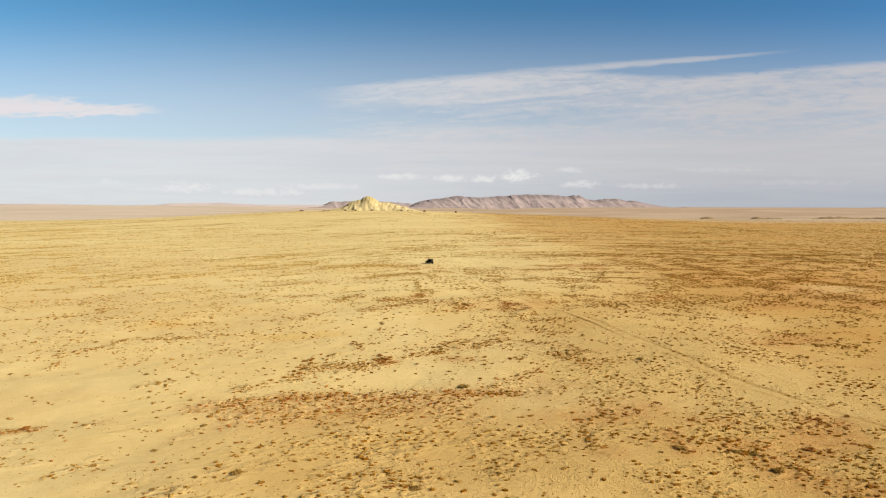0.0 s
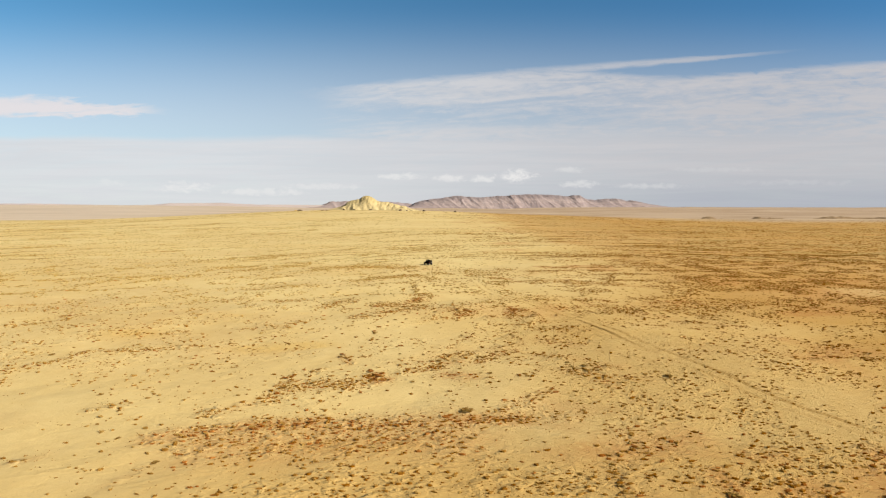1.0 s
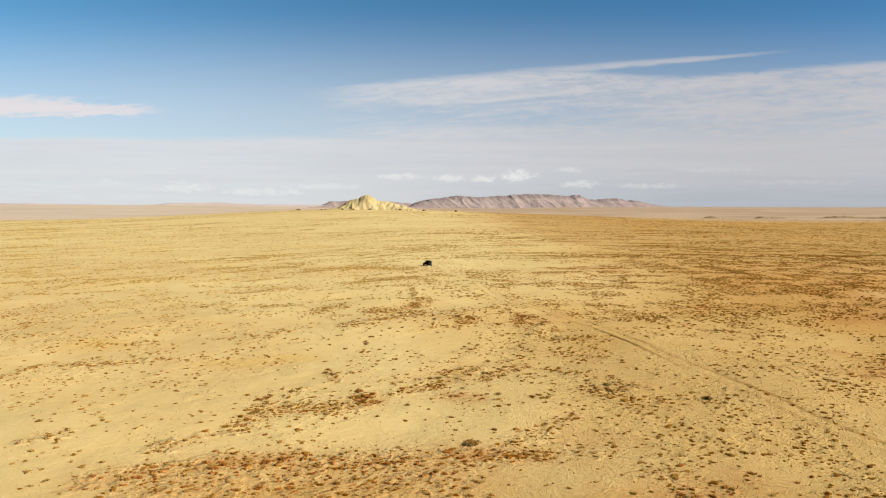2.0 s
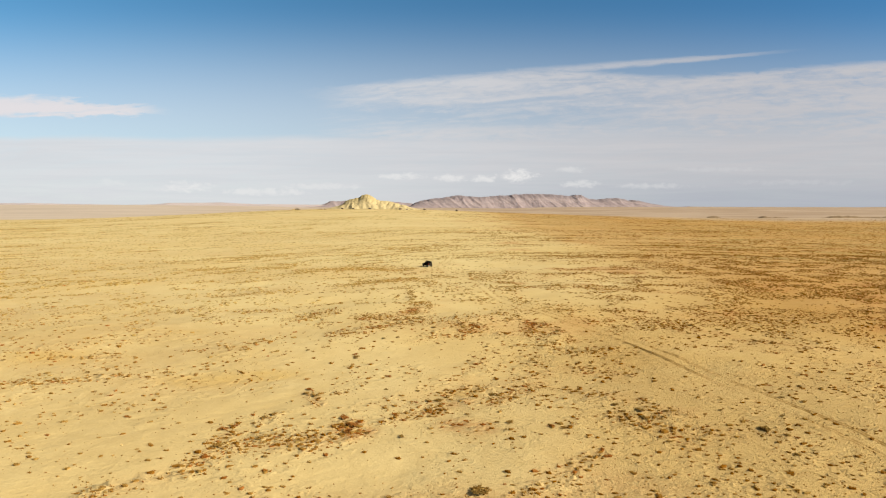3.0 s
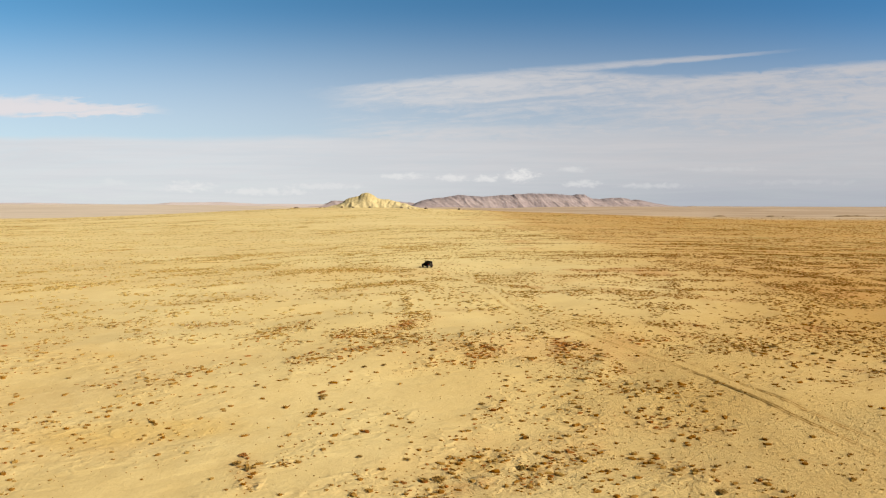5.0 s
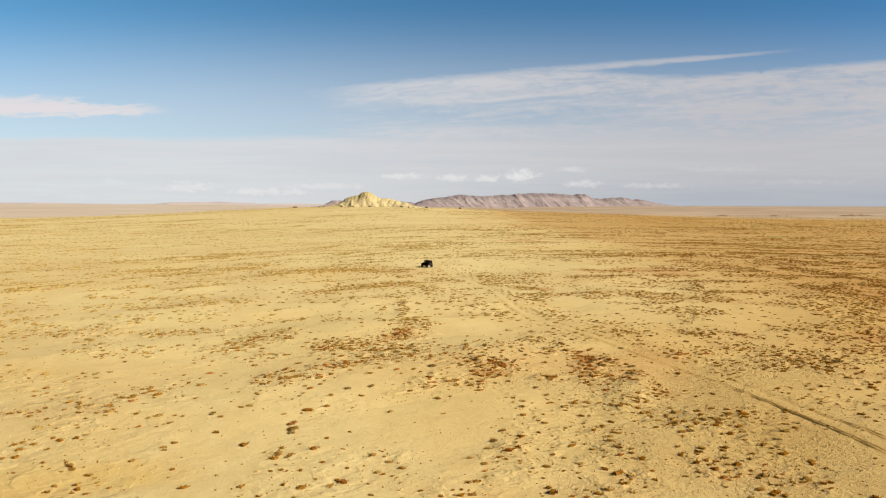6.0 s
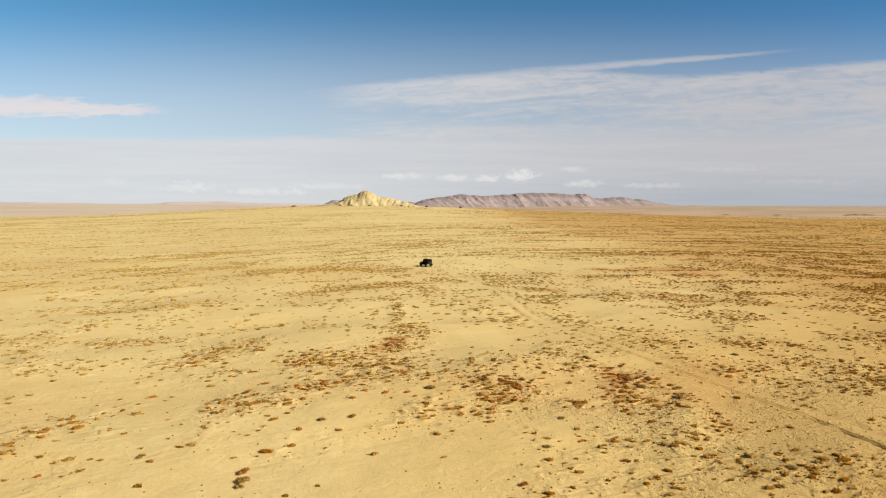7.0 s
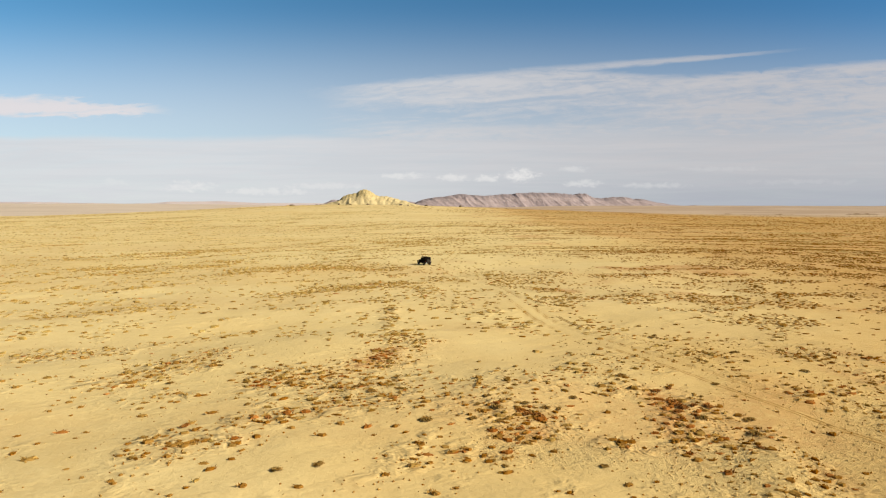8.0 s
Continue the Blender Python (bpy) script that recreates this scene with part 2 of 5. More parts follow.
# sand heaped up under the plants
heaped = s.mul(s.ramp(s.grain(stretched(s, p, 0.60, 1.0, 0.5), 1.0, 3.0, 0.55, 0.3), 0.40, 0.72), s.op("MULTIPLY", layer(s, "plants"), 3.2, clamp=True))
turned = s.tree.nodes.new("ShaderNodeVectorRotate")
turned.inputs["Angle"].default_value = radians(-24)
s.tree.links.new(p, turned.inputs["Vector"])
blown = s.grain(stretched(s, turned.outputs[0], 0.10, 0.55, 0.2), 1.0, 5.0, 0.6, 0.4)
relief(s, shader, s.add(s.add(s.add(lumps, s.add(s.mul(heaped, 0.55), s.mul(s.mul(thatch, layer(s, "plains")), 1.3))), s.mul(mid, 0.16)), s.mul(blown, 0.38)), 0.9, 0.36)

# packed soil of the ruts, coloured darker still for their shade
SHADED_RUT, s, shader = material("packed_shaded_soil", 0.95, 0, 0.1)
s.tree.links.new(s.mix(s.ramp(s.grain(place(s), 1.5, 5.0, 0.65), 0.35, 0.65), (0.33, 0.19, 0.052), (0.44, 0.27, 0.085)), shader.inputs["Base Color"])
relief(s, shader, s.grain(place(s), 6.0, 4.0), 0.5, 0.08)

# scrub: colour goes with each plant's own "hue"
def scrub_material(name, dark, light):
    mat, s, shader = material(name, 1.0, 0, 0.0)
    tone = s.mix(layer(s, "hue"), dark, light)
    tone = s.mix(s.ramp(s.grain(place(s), 9.0, 2.0), 0.35, 0.7, 0.0, 0.35), tone, (0.140, 0.062, 0.006))
    s.tree.links.new(tone, shader.inputs["Base Color"])
    return mat


SAGE = scrub_material("sage_leaves", (0.230, 0.086, 0.005), (0.440, 0.295, 0.090))
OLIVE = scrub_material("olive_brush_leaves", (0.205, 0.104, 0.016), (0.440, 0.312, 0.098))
DRY = scrub_material("dry_red_leaves", (0.240, 0.078, 0.012), (0.470, 0.205, 0.055))
TWIG, s, shader = material("grey_twigs", 0.9, 0, 0.1)
s.tree.links.new(s.mix(s.grain(place(s), 20.0), (0.15, 0.085, 0.030), (0.27, 0.165, 0.07)), shader.inputs["Base Color"])
STONE, s, shader = material("sandy_stone", 0.9, 0, 0.2)
s.tree.links.new(s.mix(s.ramp(s.grain(place(s), 3.0, 5.0), 0.35, 0.65), (0.46, 0.29, 0.10), (0.58, 0.40, 0.16)), shader.inputs["Base Color"])
relief(s, shader, s.grain(place(s), 8.0, 5.0), 0.5, 0.1)
DARK_ROCK, s, shader = material("dark_boulder_rock", 0.85, 0, 0.3)
s.tree.links.new(s.mix(s.ramp(s.grain(place(s), 0.8, 5.0), 0.35, 0.65), (0.07, 0.05, 0.035), (0.16, 0.11, 0.07)), shader.inputs["Base Color"])
relief(s, shader, s.grain(place(s), 2.0, 5.0), 0.6, 0.3)

KNOLL, s, shader = material("scrubby_knoll", 0.95, 0, 0.1)
s.tree.links.new(s.mix(s.ramp(s.grain(place(s), 0.12, 5.0), 0.35, 0.65), (0.22, 0.145, 0.085), (0.32, 0.22, 0.13)), shader.inputs["Base Color"])

# yellow clay of the butte, with gullies of paler wash
CLAY, s, shader = material("yellow_clay", 0.95, 0, 0.1)
p = place(s)
tone = s.mix(s.ramp(s.grain(stretched(s, p, 0.02, 0.02, 0.25), 1.0, 5.0, 0.6), 0.35, 0.65), (0.425, 0.328, 0.158), (0.470, 0.370, 0.195))
tone = s.mix(s.ramp(s.grain(p, 0.09, 5.0, 0.65), 0.52, 0.68, 0.0, 0.4), tone, (0.43, 0.30, 0.12))
rise = s.tree.nodes.new("ShaderNodeSeparateXYZ")
s.tree.links.new(p, rise.inputs[0])
tone = s.mix(s.ramp(rise.outputs[2], 37.0, 24.0, 0.0, 0.85), tone, (0.515, 0.405, 0.215))
s.tree.links.new(tone, shader.inputs["Base Color"])
relief(s, shader, s.grain(p, 0.35, 5.0, 0.65), 0.5, 1.5)
# grey-mauve mesa shale, distance haze put into its colours: banded, with a dark caprock
HAZY_SHALE, s, shader = material("hazy_mauve_shale", 0.95, 0, 0.1)
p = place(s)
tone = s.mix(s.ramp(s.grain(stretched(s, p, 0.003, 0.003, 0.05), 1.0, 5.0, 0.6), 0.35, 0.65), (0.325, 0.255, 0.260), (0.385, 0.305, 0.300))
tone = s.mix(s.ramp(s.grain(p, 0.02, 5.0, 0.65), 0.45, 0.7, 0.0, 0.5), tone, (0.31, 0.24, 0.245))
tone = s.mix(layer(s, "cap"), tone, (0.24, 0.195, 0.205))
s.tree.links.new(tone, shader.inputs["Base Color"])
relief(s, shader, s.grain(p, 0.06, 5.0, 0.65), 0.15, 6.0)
# pink of the far hills, paled and greyed by haze painted into it
HAZY_PINK, s, shader = material("hazy_pink_hills", 0.95, 0, 0.1)
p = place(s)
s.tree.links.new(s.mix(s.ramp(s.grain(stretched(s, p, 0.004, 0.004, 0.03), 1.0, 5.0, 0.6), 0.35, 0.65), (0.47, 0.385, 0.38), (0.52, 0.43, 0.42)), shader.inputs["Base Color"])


def plain(name, colour, rough, metal=0.0, spec=0.5, wear=0.15, size=6.0):
    mat, s, shader = material(name, rough, metal, spec)
    n = s.ramp(s.grain(place(s), size, 5.0, 0.6), 0.35, 0.7)
    s.tree.links.new(s.mix(s.mul(n, wear), colour, (0.30, 0.21, 0.10)), shader.inputs["Base Color"])
    s.tree.links.new(s.op("ADD", s.mul(n, 0.2), rough, clamp=True), shader.inputs["Roughness"])
    return mat


PAINT = plain("black_car_paint", (0.005, 0.004, 0.003), 0.75, 0, 0.0, 0.02)
PLASTIC = plain("black_plastic", (0.007, 0.005, 0.004), 0.8, 0, 0.0, 0.03)
CANVAS = plain("black_canvas", (0.007, 0.005, 0.004), 0.9, 0, 0.0, 0.02)
RUBBER = plain("dusty_rubber", (0.020, 0.018, 0.016), 0.85, 0, 0.2, 0.10)
STEEL = plain("dull_steel", (0.30, 0.30, 0.30), 0.45, 0.8, 0.5, 0.15)
SEAT = plain("dark_seat_cloth", (0.03, 0.028, 0.026), 0.9, 0, 0.2, 0.1)
CHROME = plain("bright_lamp_bowl", (0.85, 0.85, 0.85), 0.08, 1.0, 0.5, 0.0)
PALE = plain("pale_enamel", (0.75, 0.75, 0.72), 0.4, 0, 0.5, 0.1)
TAN = plain("tan_canvas", (0.50, 0.38, 0.20), 0.95, 0, 0.2, 0.3)
DARK_GLASS = plain("tinted_glass", (0.004, 0.003, 0.003), 0.3, 0, 0.02, 0.01)
AMBER = plain("amber_lens", (0.65, 0.20, 0.02), 0.2, 0, 0.5, 0.0)
RED = plain("red_lens", (0.35, 0.01, 0.01), 0.2, 0, 0.5, 0.0)
GLASS, s, shader = material("clear_glass", 0.02, 0, 0.5)
shader.inputs["Transmission Weight"].default_value = 1.0
shader.inputs["Base Color"].default_value = (0.75, 0.80, 0.80, 1)

# ---------------------------------------------------------------- what grows where
# rows of scrub: from x, y to x, y, half-width, plants per square metre, rust of the soil
NEAR_ROWS = (
    (-30.5, 75.4, -21.5, 77.9, 2.0, 1.3, 0.8), (-20.5, 78.0, -13.8, 79.4, 1.6, 1.6, 1.0), (-13.7, 77.6, 2.0, 79.0, 2.6, 1.2, 0.8), (0.5, 79.4, 8.5, 79.8, 1.7, 1.9, 1.0), (-24.0, 74.0, 0.9, 74.5, 4.5, 0.9, 0.65),
    (-27.3, 81.7, -22.2, 85.5, 1.3, 2.2, 0.3), (-22.2, 85.5, -20.2, 89.0, 1.3, 2.2, 0.3), (-20.2, 89.0, -16.1, 91.7, 1.3, 2.2, 0.3),
    (-15.8, 90.4, -8.0, 92.8, 1.2, 1.5, 0.5), (-8.9, 98.4, -0.6, 99.7, 1.4, 1.1, 0.1), (-29.8, 65.7, -26.5, 71.5, 0.9, 1.3, 0.25),
    (-50.4, 68.6, -47.2, 69.8, 0.9, 1.4, 0.9), (-41.6, 69.9, -39.6, 71.1, 0.9, 1.2, 0.3), (-38.8, 56.0, -35.6, 60.1, 0.8, 1.2, 0.1),)
LEFT_ROWS = (
    (-59.7, 92.7, -62.4, 98.5, 0.9, 1.9, 0.1), (-62.4, 98.5, -58.4, 102.6, 0.9, 1.9, 0.1), (-58.4, 102.6, -56.0, 108.1, 0.9, 1.9, 0.1),
    (-56.0, 108.1, -50.1, 107.3, 0.9, 1.9, 0.1), (-50.1, 107.3, -40.7, 109.3, 0.9, 1.9, 0.1), (-89.0, 120.3, -78.9, 122.3, 1.0, 1.7, 0.05),
    (-78.9, 122.3, -71.4, 127.2, 1.0, 1.7, 0.05), (-101.0, 136.4, -87.3, 141.1, 1.2, 1.2, 0), (-87.3, 141.1, -77.5, 156.2, 1.2, 1.2, 0),
    (-68.5, 95.3, -62.3, 96.7, 1.4, 0.7, 0), (-41.6, 83.5, -38.6, 84.7, 0.9, 1.2, 0.1), (-53.0, 116.0, -45.9, 117.2, 1.2, 0.9, 0.2),
    (-63.8, 175.1, -46.1, 171.0, 1.6, 1.1, 0.1),)
SOUTH_ROWS = (
    (-24.3, 53.8, -21.8, 55.4, 1.2, 1.6, 0.1), (-21.8, 55.4, -21.7, 58.0, 1.2, 1.6, 0.1), (-20.0, 55.6, -18.9, 57.2, 0.9, 2.2, 0.1),
    (-5.0, 54.2, -0.3, 55.3, 2.0, 1.2, 0.1), (14.6, 70.4, 24.9, 73.7, 2.6, 0.7, 0.7), (24.4, 66.2, 24.2, 61.7, 1.3, 1.6, 0.8),
    (28.0, 69.6, 31.9, 69.7, 1.5, 0.8, 0.5), (41.9, 70.0, 45.7, 68.8, 1.6, 1.2, 1.0), (35.6, 61.6, 38.3, 61.9, 1.8, 1.3, 1.0),
    (29.3, 61.6, 31.5, 60.9, 1.0, 2.2, 0.4), (15.0, 66.9, 15.5, 62.5, 1.0, 1.6, 0.3), (15.4, 61.1, 17.6, 61.0, 1.2, 1.0, 0.5),)
EAST_ROWS = (
    (29.7, 146.3, 36.2, 126.2, 1.3, 1.8, 0.2), (36.8, 124.3, 46.5, 119.2, 1.3, 1.6, 0.1), (42.8, 114.0, 52.3, 116.0, 1.1, 1.3, 0.1),
    (75.8, 147.3, 81.7, 138.5, 1.6, 1.3, 0.2), (60.3, 104.5, 72.8, 104.8, 1.2, 1.5, 0.3), (60.2, 98.2, 67.1, 97.5, 1.2, 1.6, 0.2),
    (17.2, 94.8, 21.9, 90.4, 1.3, 1.6, 0.2), (38.7, 99.7, 56.8, 100.2, 1.0, 1.1, 0.1), (7.1, 82.4, 13.4, 87.7, 1.2, 1.4, 0.3),
    (41.3, 139.1, 82.7, 142.4, 4, 0.6, 0.3), (37.0, 131.8, 39.0, 127.5, 1.1, 2.0, 0.4), (39.0, 127.5, 42.2, 123.8, 1.1, 2.0, 0.4),
    (42.0, 122.2, 45.1, 119.2, 1.0, 1.6, 0.3), (45.1, 119.2, 49.5, 116.8, 1.0, 1.6, 0.3),)
HOLLOW_ROWS = (
    (-15.7, 102.8, -13.6, 98.9, 0.7, 2.2, 0.6), (-13.1, 102.0, -11.0, 102.0, 0.6, 1.8, 0.1), (-7.6, 99.8, -5.5, 101.2, 0.8, 1.8, 0.1),
    (-6.4, 94.3, -4.9, 95.2, 0.8, 1.5, 0.1), (-5.2, 101.1, -3.1, 99.9, 0.7, 1.6, 0.2), (-4.3, 95.8, -0.8, 97.2, 1.0, 2.2, 0.4),
    (-18.3, 95.6, -17.3, 96.8, 0.8, 1.8, 0.1), (-20.9, 90.9, -19.8, 92.6, 0.9, 2.2, 0.4), (-18.7, 91.1, -14.9, 92.2, 1.0, 1.3, 0.1),
    (-10.2, 93.5, -8.6, 94.3, 0.8, 2.4, 1.0), (-9.4, 91.5, -7.8, 92.7, 0.8, 2.4, 1.0), (-12.8, 89.6, -10.3, 91.0, 0.8, 1.5, 0.3),
    (0.4, 98.6, 1.9, 99.6, 1.0, 1.4, 0.6),)
MIDDLE_ROWS = (
    (4.3, 98.9, 7.8, 102.4, 1.3, 1.7, 0.3), (7.8, 102.4, 11.3, 104.2, 1.3, 1.7, 0.3), (0.4, 102.3, 4.7, 103.2, 1.5, 1.3, 0.2),
    (4.7, 103.2, 12.4, 106.9, 1.5, 1.3, 0.2), (15.1, 108.7, 20.6, 106.0, 1.6, 1.2, 0.2), (14.3, 101.3, 19.7, 98.2, 1.4, 1.3, 0.2),
    (17.4, 94.7, 19.9, 94.2, 0.7, 2.4, 0.2), (20.6, 95.7, 23.8, 94.0, 1.2, 1.6, 0.3), (20.4, 91.5, 21.4, 88.6, 1.0, 1.6, 0.3),
    (23.6, 91.3, 26.4, 90.3, 1.0, 1.2, 0.2), (28.2, 90.1, 30.6, 89.1, 0.9, 1.5, 0.1), (0.5, 94.1, 3.7, 92.2, 1.4, 1.0, 0.8),
    (4.6, 92.6, 6.2, 91.6, 0.7, 1.8, 0.2), (2.3, 109.5, 4.9, 112.6, 0.8, 1.4, 0.1),)
WEST_ROWS = (
    (-45.8, 108.0, -42.8, 108.8, 0.8, 1.3, 0.15), (-42.8, 108.8, -39.2, 109.5, 0.8, 1.3, 0.15), (-49.4, 117.8, -45.9, 118.1, 0.7, 1.0, 0),
    (-24.7, 136.8, -20.5, 143.5, 2.2, 1.2, 0.2), (-36.6, 144.4, -26.4, 148.1, 2.0, 1.1, 0.15), (-26.4, 148.1, -23.9, 151.2, 2.0, 1.1, 0.15),
    (-26.7, 135.6, -22.9, 137.0, 1.5, 1.0, 0.1), (-24.6, 138.7, -19.7, 139.6, 1.6, 1.1, 0.1), (-61.6, 173.5, -58.3, 178.4, 1.2, 1.6, 0.6),
    (-45.4, 162.8, -35.3, 167.1, 3, 0.8, 0.3), (-52.2, 182.7, -44.1, 189.7, 1.5, 1.2, 0.2), (-19.8, 134.0, -17.7, 132.9, 1, 1.0, 0.1),
    (-16.4, 126.0, -14.5, 124.7, 1.1, 1.3, 0.2), (-14.5, 124.7, -11.4, 126.0, 1.1, 1.3, 0.2),)
WEST_MORE_ROWS = (
    (-17.3, 124.2, -14.5, 123.9, 0.8, 1.2, 0.1),)
RIDGE_ROWS = (
    (-13.5, 136.0, -10.0, 137.3, 2.2, 1.7, 0.35), (-10.0, 137.3, -5.0, 141.0, 2.2, 1.7, 0.35), (-12.4, 128.4, -8.6, 129.9, 1.3, 1.7, 0.25),
    (-8.6, 129.9, -6.7, 131.0, 1.3, 1.7, 0.25), (-6.7, 131.0, -3.6, 131.5, 1.3, 1.7, 0.25), (-7.3, 139.4, -5.3, 143.7, 1.0, 2.0, 1.0),
    (-8.7, 133.9, -4.1, 134.8, 1.6, 1.2, 0.3), (-7.5, 167.2, -4.8, 144.1, 1.2, 1.2, 0.1), (-4.6, 141.0, -2.0, 148.6, 2, 0.8, 0.2),
    (-3.4, 123.8, -1.4, 126.4, 1, 1.2, 0.1), (-5.7, 121.6, -2.5, 122.5, 0.8, 1.1, 0.1), (-2.5, 122.5, -1.2, 124.2, 0.8, 1.1, 0.1),
    (-4.9, 186.5, 4.8, 170.0, 3.5, 0.7, 0.1),)
CREST_ROWS = (
    (-0.1, 129.6, 2.6, 128.8, 1.8, 1.9, 0.5), (2.6, 128.8, 6.2, 127.9, 1.8, 1.9, 0.5), (2.8, 126.7, 5.0, 126.5, 0.9, 2.8, 0.8),
    (-0.1, 124.8, 2.7, 124.4, 0.8, 1.4, 0.2), (10.7, 133.0, 15.1, 133.4, 1.0, 1.9, 0.4), (13.3, 132.2, 13.0, 126.8, 1.2, 2.0, 1.0),
    (15.0, 131.8, 15.9, 128.9, 1.1, 2.4, 0.4), (9.1, 124.9, 11.9, 124.3, 1.0, 2.0, 0.3), (11.9, 124.3, 14.5, 126.5, 1.0, 2.0, 0.3),
    (16.3, 128.6, 17.4, 126.5, 1.0, 1.5, 0.3), (15.4, 124.7, 16.6, 124.3, 0.5, 2.6, 0.2), (8.7, 138.3, 10.9, 136.6, 0.8, 1.6, 0.1),
    (10.9, 136.6, 12.9, 135.0, 0.8, 1.6, 0.1), (18.4, 122.7, 19.0, 121.1, 1.0, 1.4, 0.4),)
CREST_MORE_ROWS = (
    (22.8, 132.7, 27.6, 134.2, 1.5, 1.1, 0.2), (1.5, 133.8, 2.5, 132.0, 0.6, 1.3, 0.1),)
PLAIN_ROWS = (
    (30.8, 174.4, 38.0, 171.6, 1.4, 1.9, 0.4), (38.0, 171.6, 45.1, 168.3, 1.4, 1.9, 0.4), (45.1, 168.3, 52.7, 165.0, 1.4, 1.9, 0.4),
    (14.4, 186.5, 18.5, 184.6, 1.8, 1.7, 0.9), (20.2, 151.0, 21.5, 150.7, 0.7, 1.6, 0.1), (-33.5, 211.9, -23.7, 221.0, 8, 0.9, 0.4),
    (-23.7, 221.0, -6.7, 214.4, 8, 0.9, 0.4), (-24.7, 177.2, -17.1, 184.7, 4.5, 1.1, 0.35), (-17.1, 184.7, -9.6, 189.7, 4.5, 1.1, 0.35),
    (0.7, 200.1, 21.6, 202.0, 6, 0.7, 0.15), (21.6, 202.0, 44.2, 206.4, 6, 0.7, 0.15), (16.1, 174.8, 32.0, 179.7, 3, 0.6, 0.2),
    (22.6, 142.9, 24.7, 143.3, 1, 1.4, 0.2), (23.7, 157.5, 25.8, 159.7, 0.8, 1.2, 0.1),)
PLAIN_MORE_ROWS = (
    (35.3, 145.5, 36.2, 142.6, 1.3, 1.5, 0.4), (30.3, 138.7, 31.2, 135.9, 1.3, 1.5, 0.4),)
ALL_ROWS = NEAR_ROWS + LEFT_ROWS + SOUTH_ROWS + EAST_ROWS + HOLLOW_ROWS + MIDDLE_ROWS + WEST_ROWS + WEST_MORE_ROWS + RIDGE_ROWS + CREST_ROWS + CREST_MORE_ROWS + PLAIN_ROWS + PLAIN_MORE_ROWS
# bare pale pans: x, y, half-width, half-depth
PANS = (
    (33.3, 109.4, 8.5, 9.6), (102.0, 155.2, 12.0, 5.8), (3.8, 147.3, 4.2, 9.2), (-32.3, 139.6, 5.3, 2.7), (-19.2, 129.0, 6.1, 2.8),
    (-5.9, 126.4, 2.9, 2.2), (7.3, 124.4, 2.1, 5.8), (38.5, 183.2, 10.0, 6.0), (-9.4, 123.7, 6.6, 3.4), (2.0, 118.4, 3.0, 6.2),
    (37.8, 110.6, 7.7, 5.9), (6.1, 168.0, 4.3, 3.8), (27.7, 225.8, 23.0, 9.9), (-15.0, 159.2, 9.1, 3.9), (-45.1, 82.1, 14.5, 2.5),
    (-59.6, 95.3, 8.0, 3.6), (-22.6, 98.7, 7.7, 2.2), (-4.0, 167.7, 2.8, 5.3))
CRUSTS = ((-30, 107.5, 7, 2.5), (-22, 108.5, 4, 1.6), (-40, 128, 8, 3), (-55, 117, 8, 3), (2.0, 102, 2.0, 1.0), (-25, 215, 18, 6), (-12, 73.6, 12, 3))
ROUGH = ((14.5, 122, 5, 4), (18, 117, 6, 4), (12, 120.5, 2.2, 3.5), (20.5, 123.5, 5, 4.5), (5, 124.5, 6, 2), (22.5, 118, 4, 7), (24, 111, 4, 5), (34, 105, 6, 6), (30, 127, 5, 5), (12, 111, 4, 4), (5, 56, 20, 4))
TRACK = ((3.1, 287), (3.4, 272), (1.6, 246), (-0.4, 231), (-0.6, 219), (3.0, 202), (7.9, 187), (9.3, 174), (10.6, 164.5), (12.4, 156), (14.5, 149.5), (16.4, 143), (18.2, 138), (21.0, 132.3),
         (24.4, 126.6), (26.5, 121), (27.8, 114.5), (29.4, 108.5), (31.4, 102.5), (33.6, 96), (36.4, 89.3), (39.4, 83), (43.0, 77.6), (48.0, 69), (53, 59), (60, 42))


def spline(points, n=12):
    """Points of a smooth line through the given ones."""
    q = [np.array(v, float) for v in points]
    q = [2 * q[0] - q[1]] + q + [2 * q[-1] - q[-2]]
    out = []
    for a, b, c, d in zip(q, q[1:], q[2:], q[3:]):
        for i in range(n):
            t = i / n
            out.append(0.5 * (2 * b + (c - a) * t + (2 * a - 5 * b + 4 * c - d) * t * t + (3 * b - a - 3 * c + d) * t ** 3))
    return np.array(out + [q[-2]])


def off_line(x, y, line):
    """Signed distance of each point from a line of many short pieces, looked for where the line runs."""
    best, side = np.full(x.shape, 1e9), np.zeros(x.shape)
    for a, b in zip(line[:-1], line[1:]):
        d = b - a
        near = (np.abs(y - (a[1] + b[1]) / 2) < abs(d[1]) / 2 + 6) & (np.abs(x - (a[0] + b[0]) / 2) < abs(d[0]) / 2 + 6)
        if not near.any():
            continue
        px, py = x[near] - a[0], y[near] - a[1]
        t = np.clip((px * d[0] + py * d[1]) / (d @ d), 0, 1)
        gap = np.hypot(px - t * d[0], py - t * d[1])
        turn = np.sign(d[0] * py - d[1] * px)
        old, o2 = best[near], side[near]
        new_best = gap < old
        old[new_best], o2[new_best] = gap[new_best], turn[new_best]
        best[near], side[near] = old, o2
    return best * np.where(side == 0, 1, side)


TRACK_LINE = spline(TRACK)


def arch(x, y):
    """Counts the lines along which the wind has laid the scrub, bowed round the middle of the plain."""
    return y + 0.85 * np.sqrt(x * x + 3600.0) - 0.45 * x


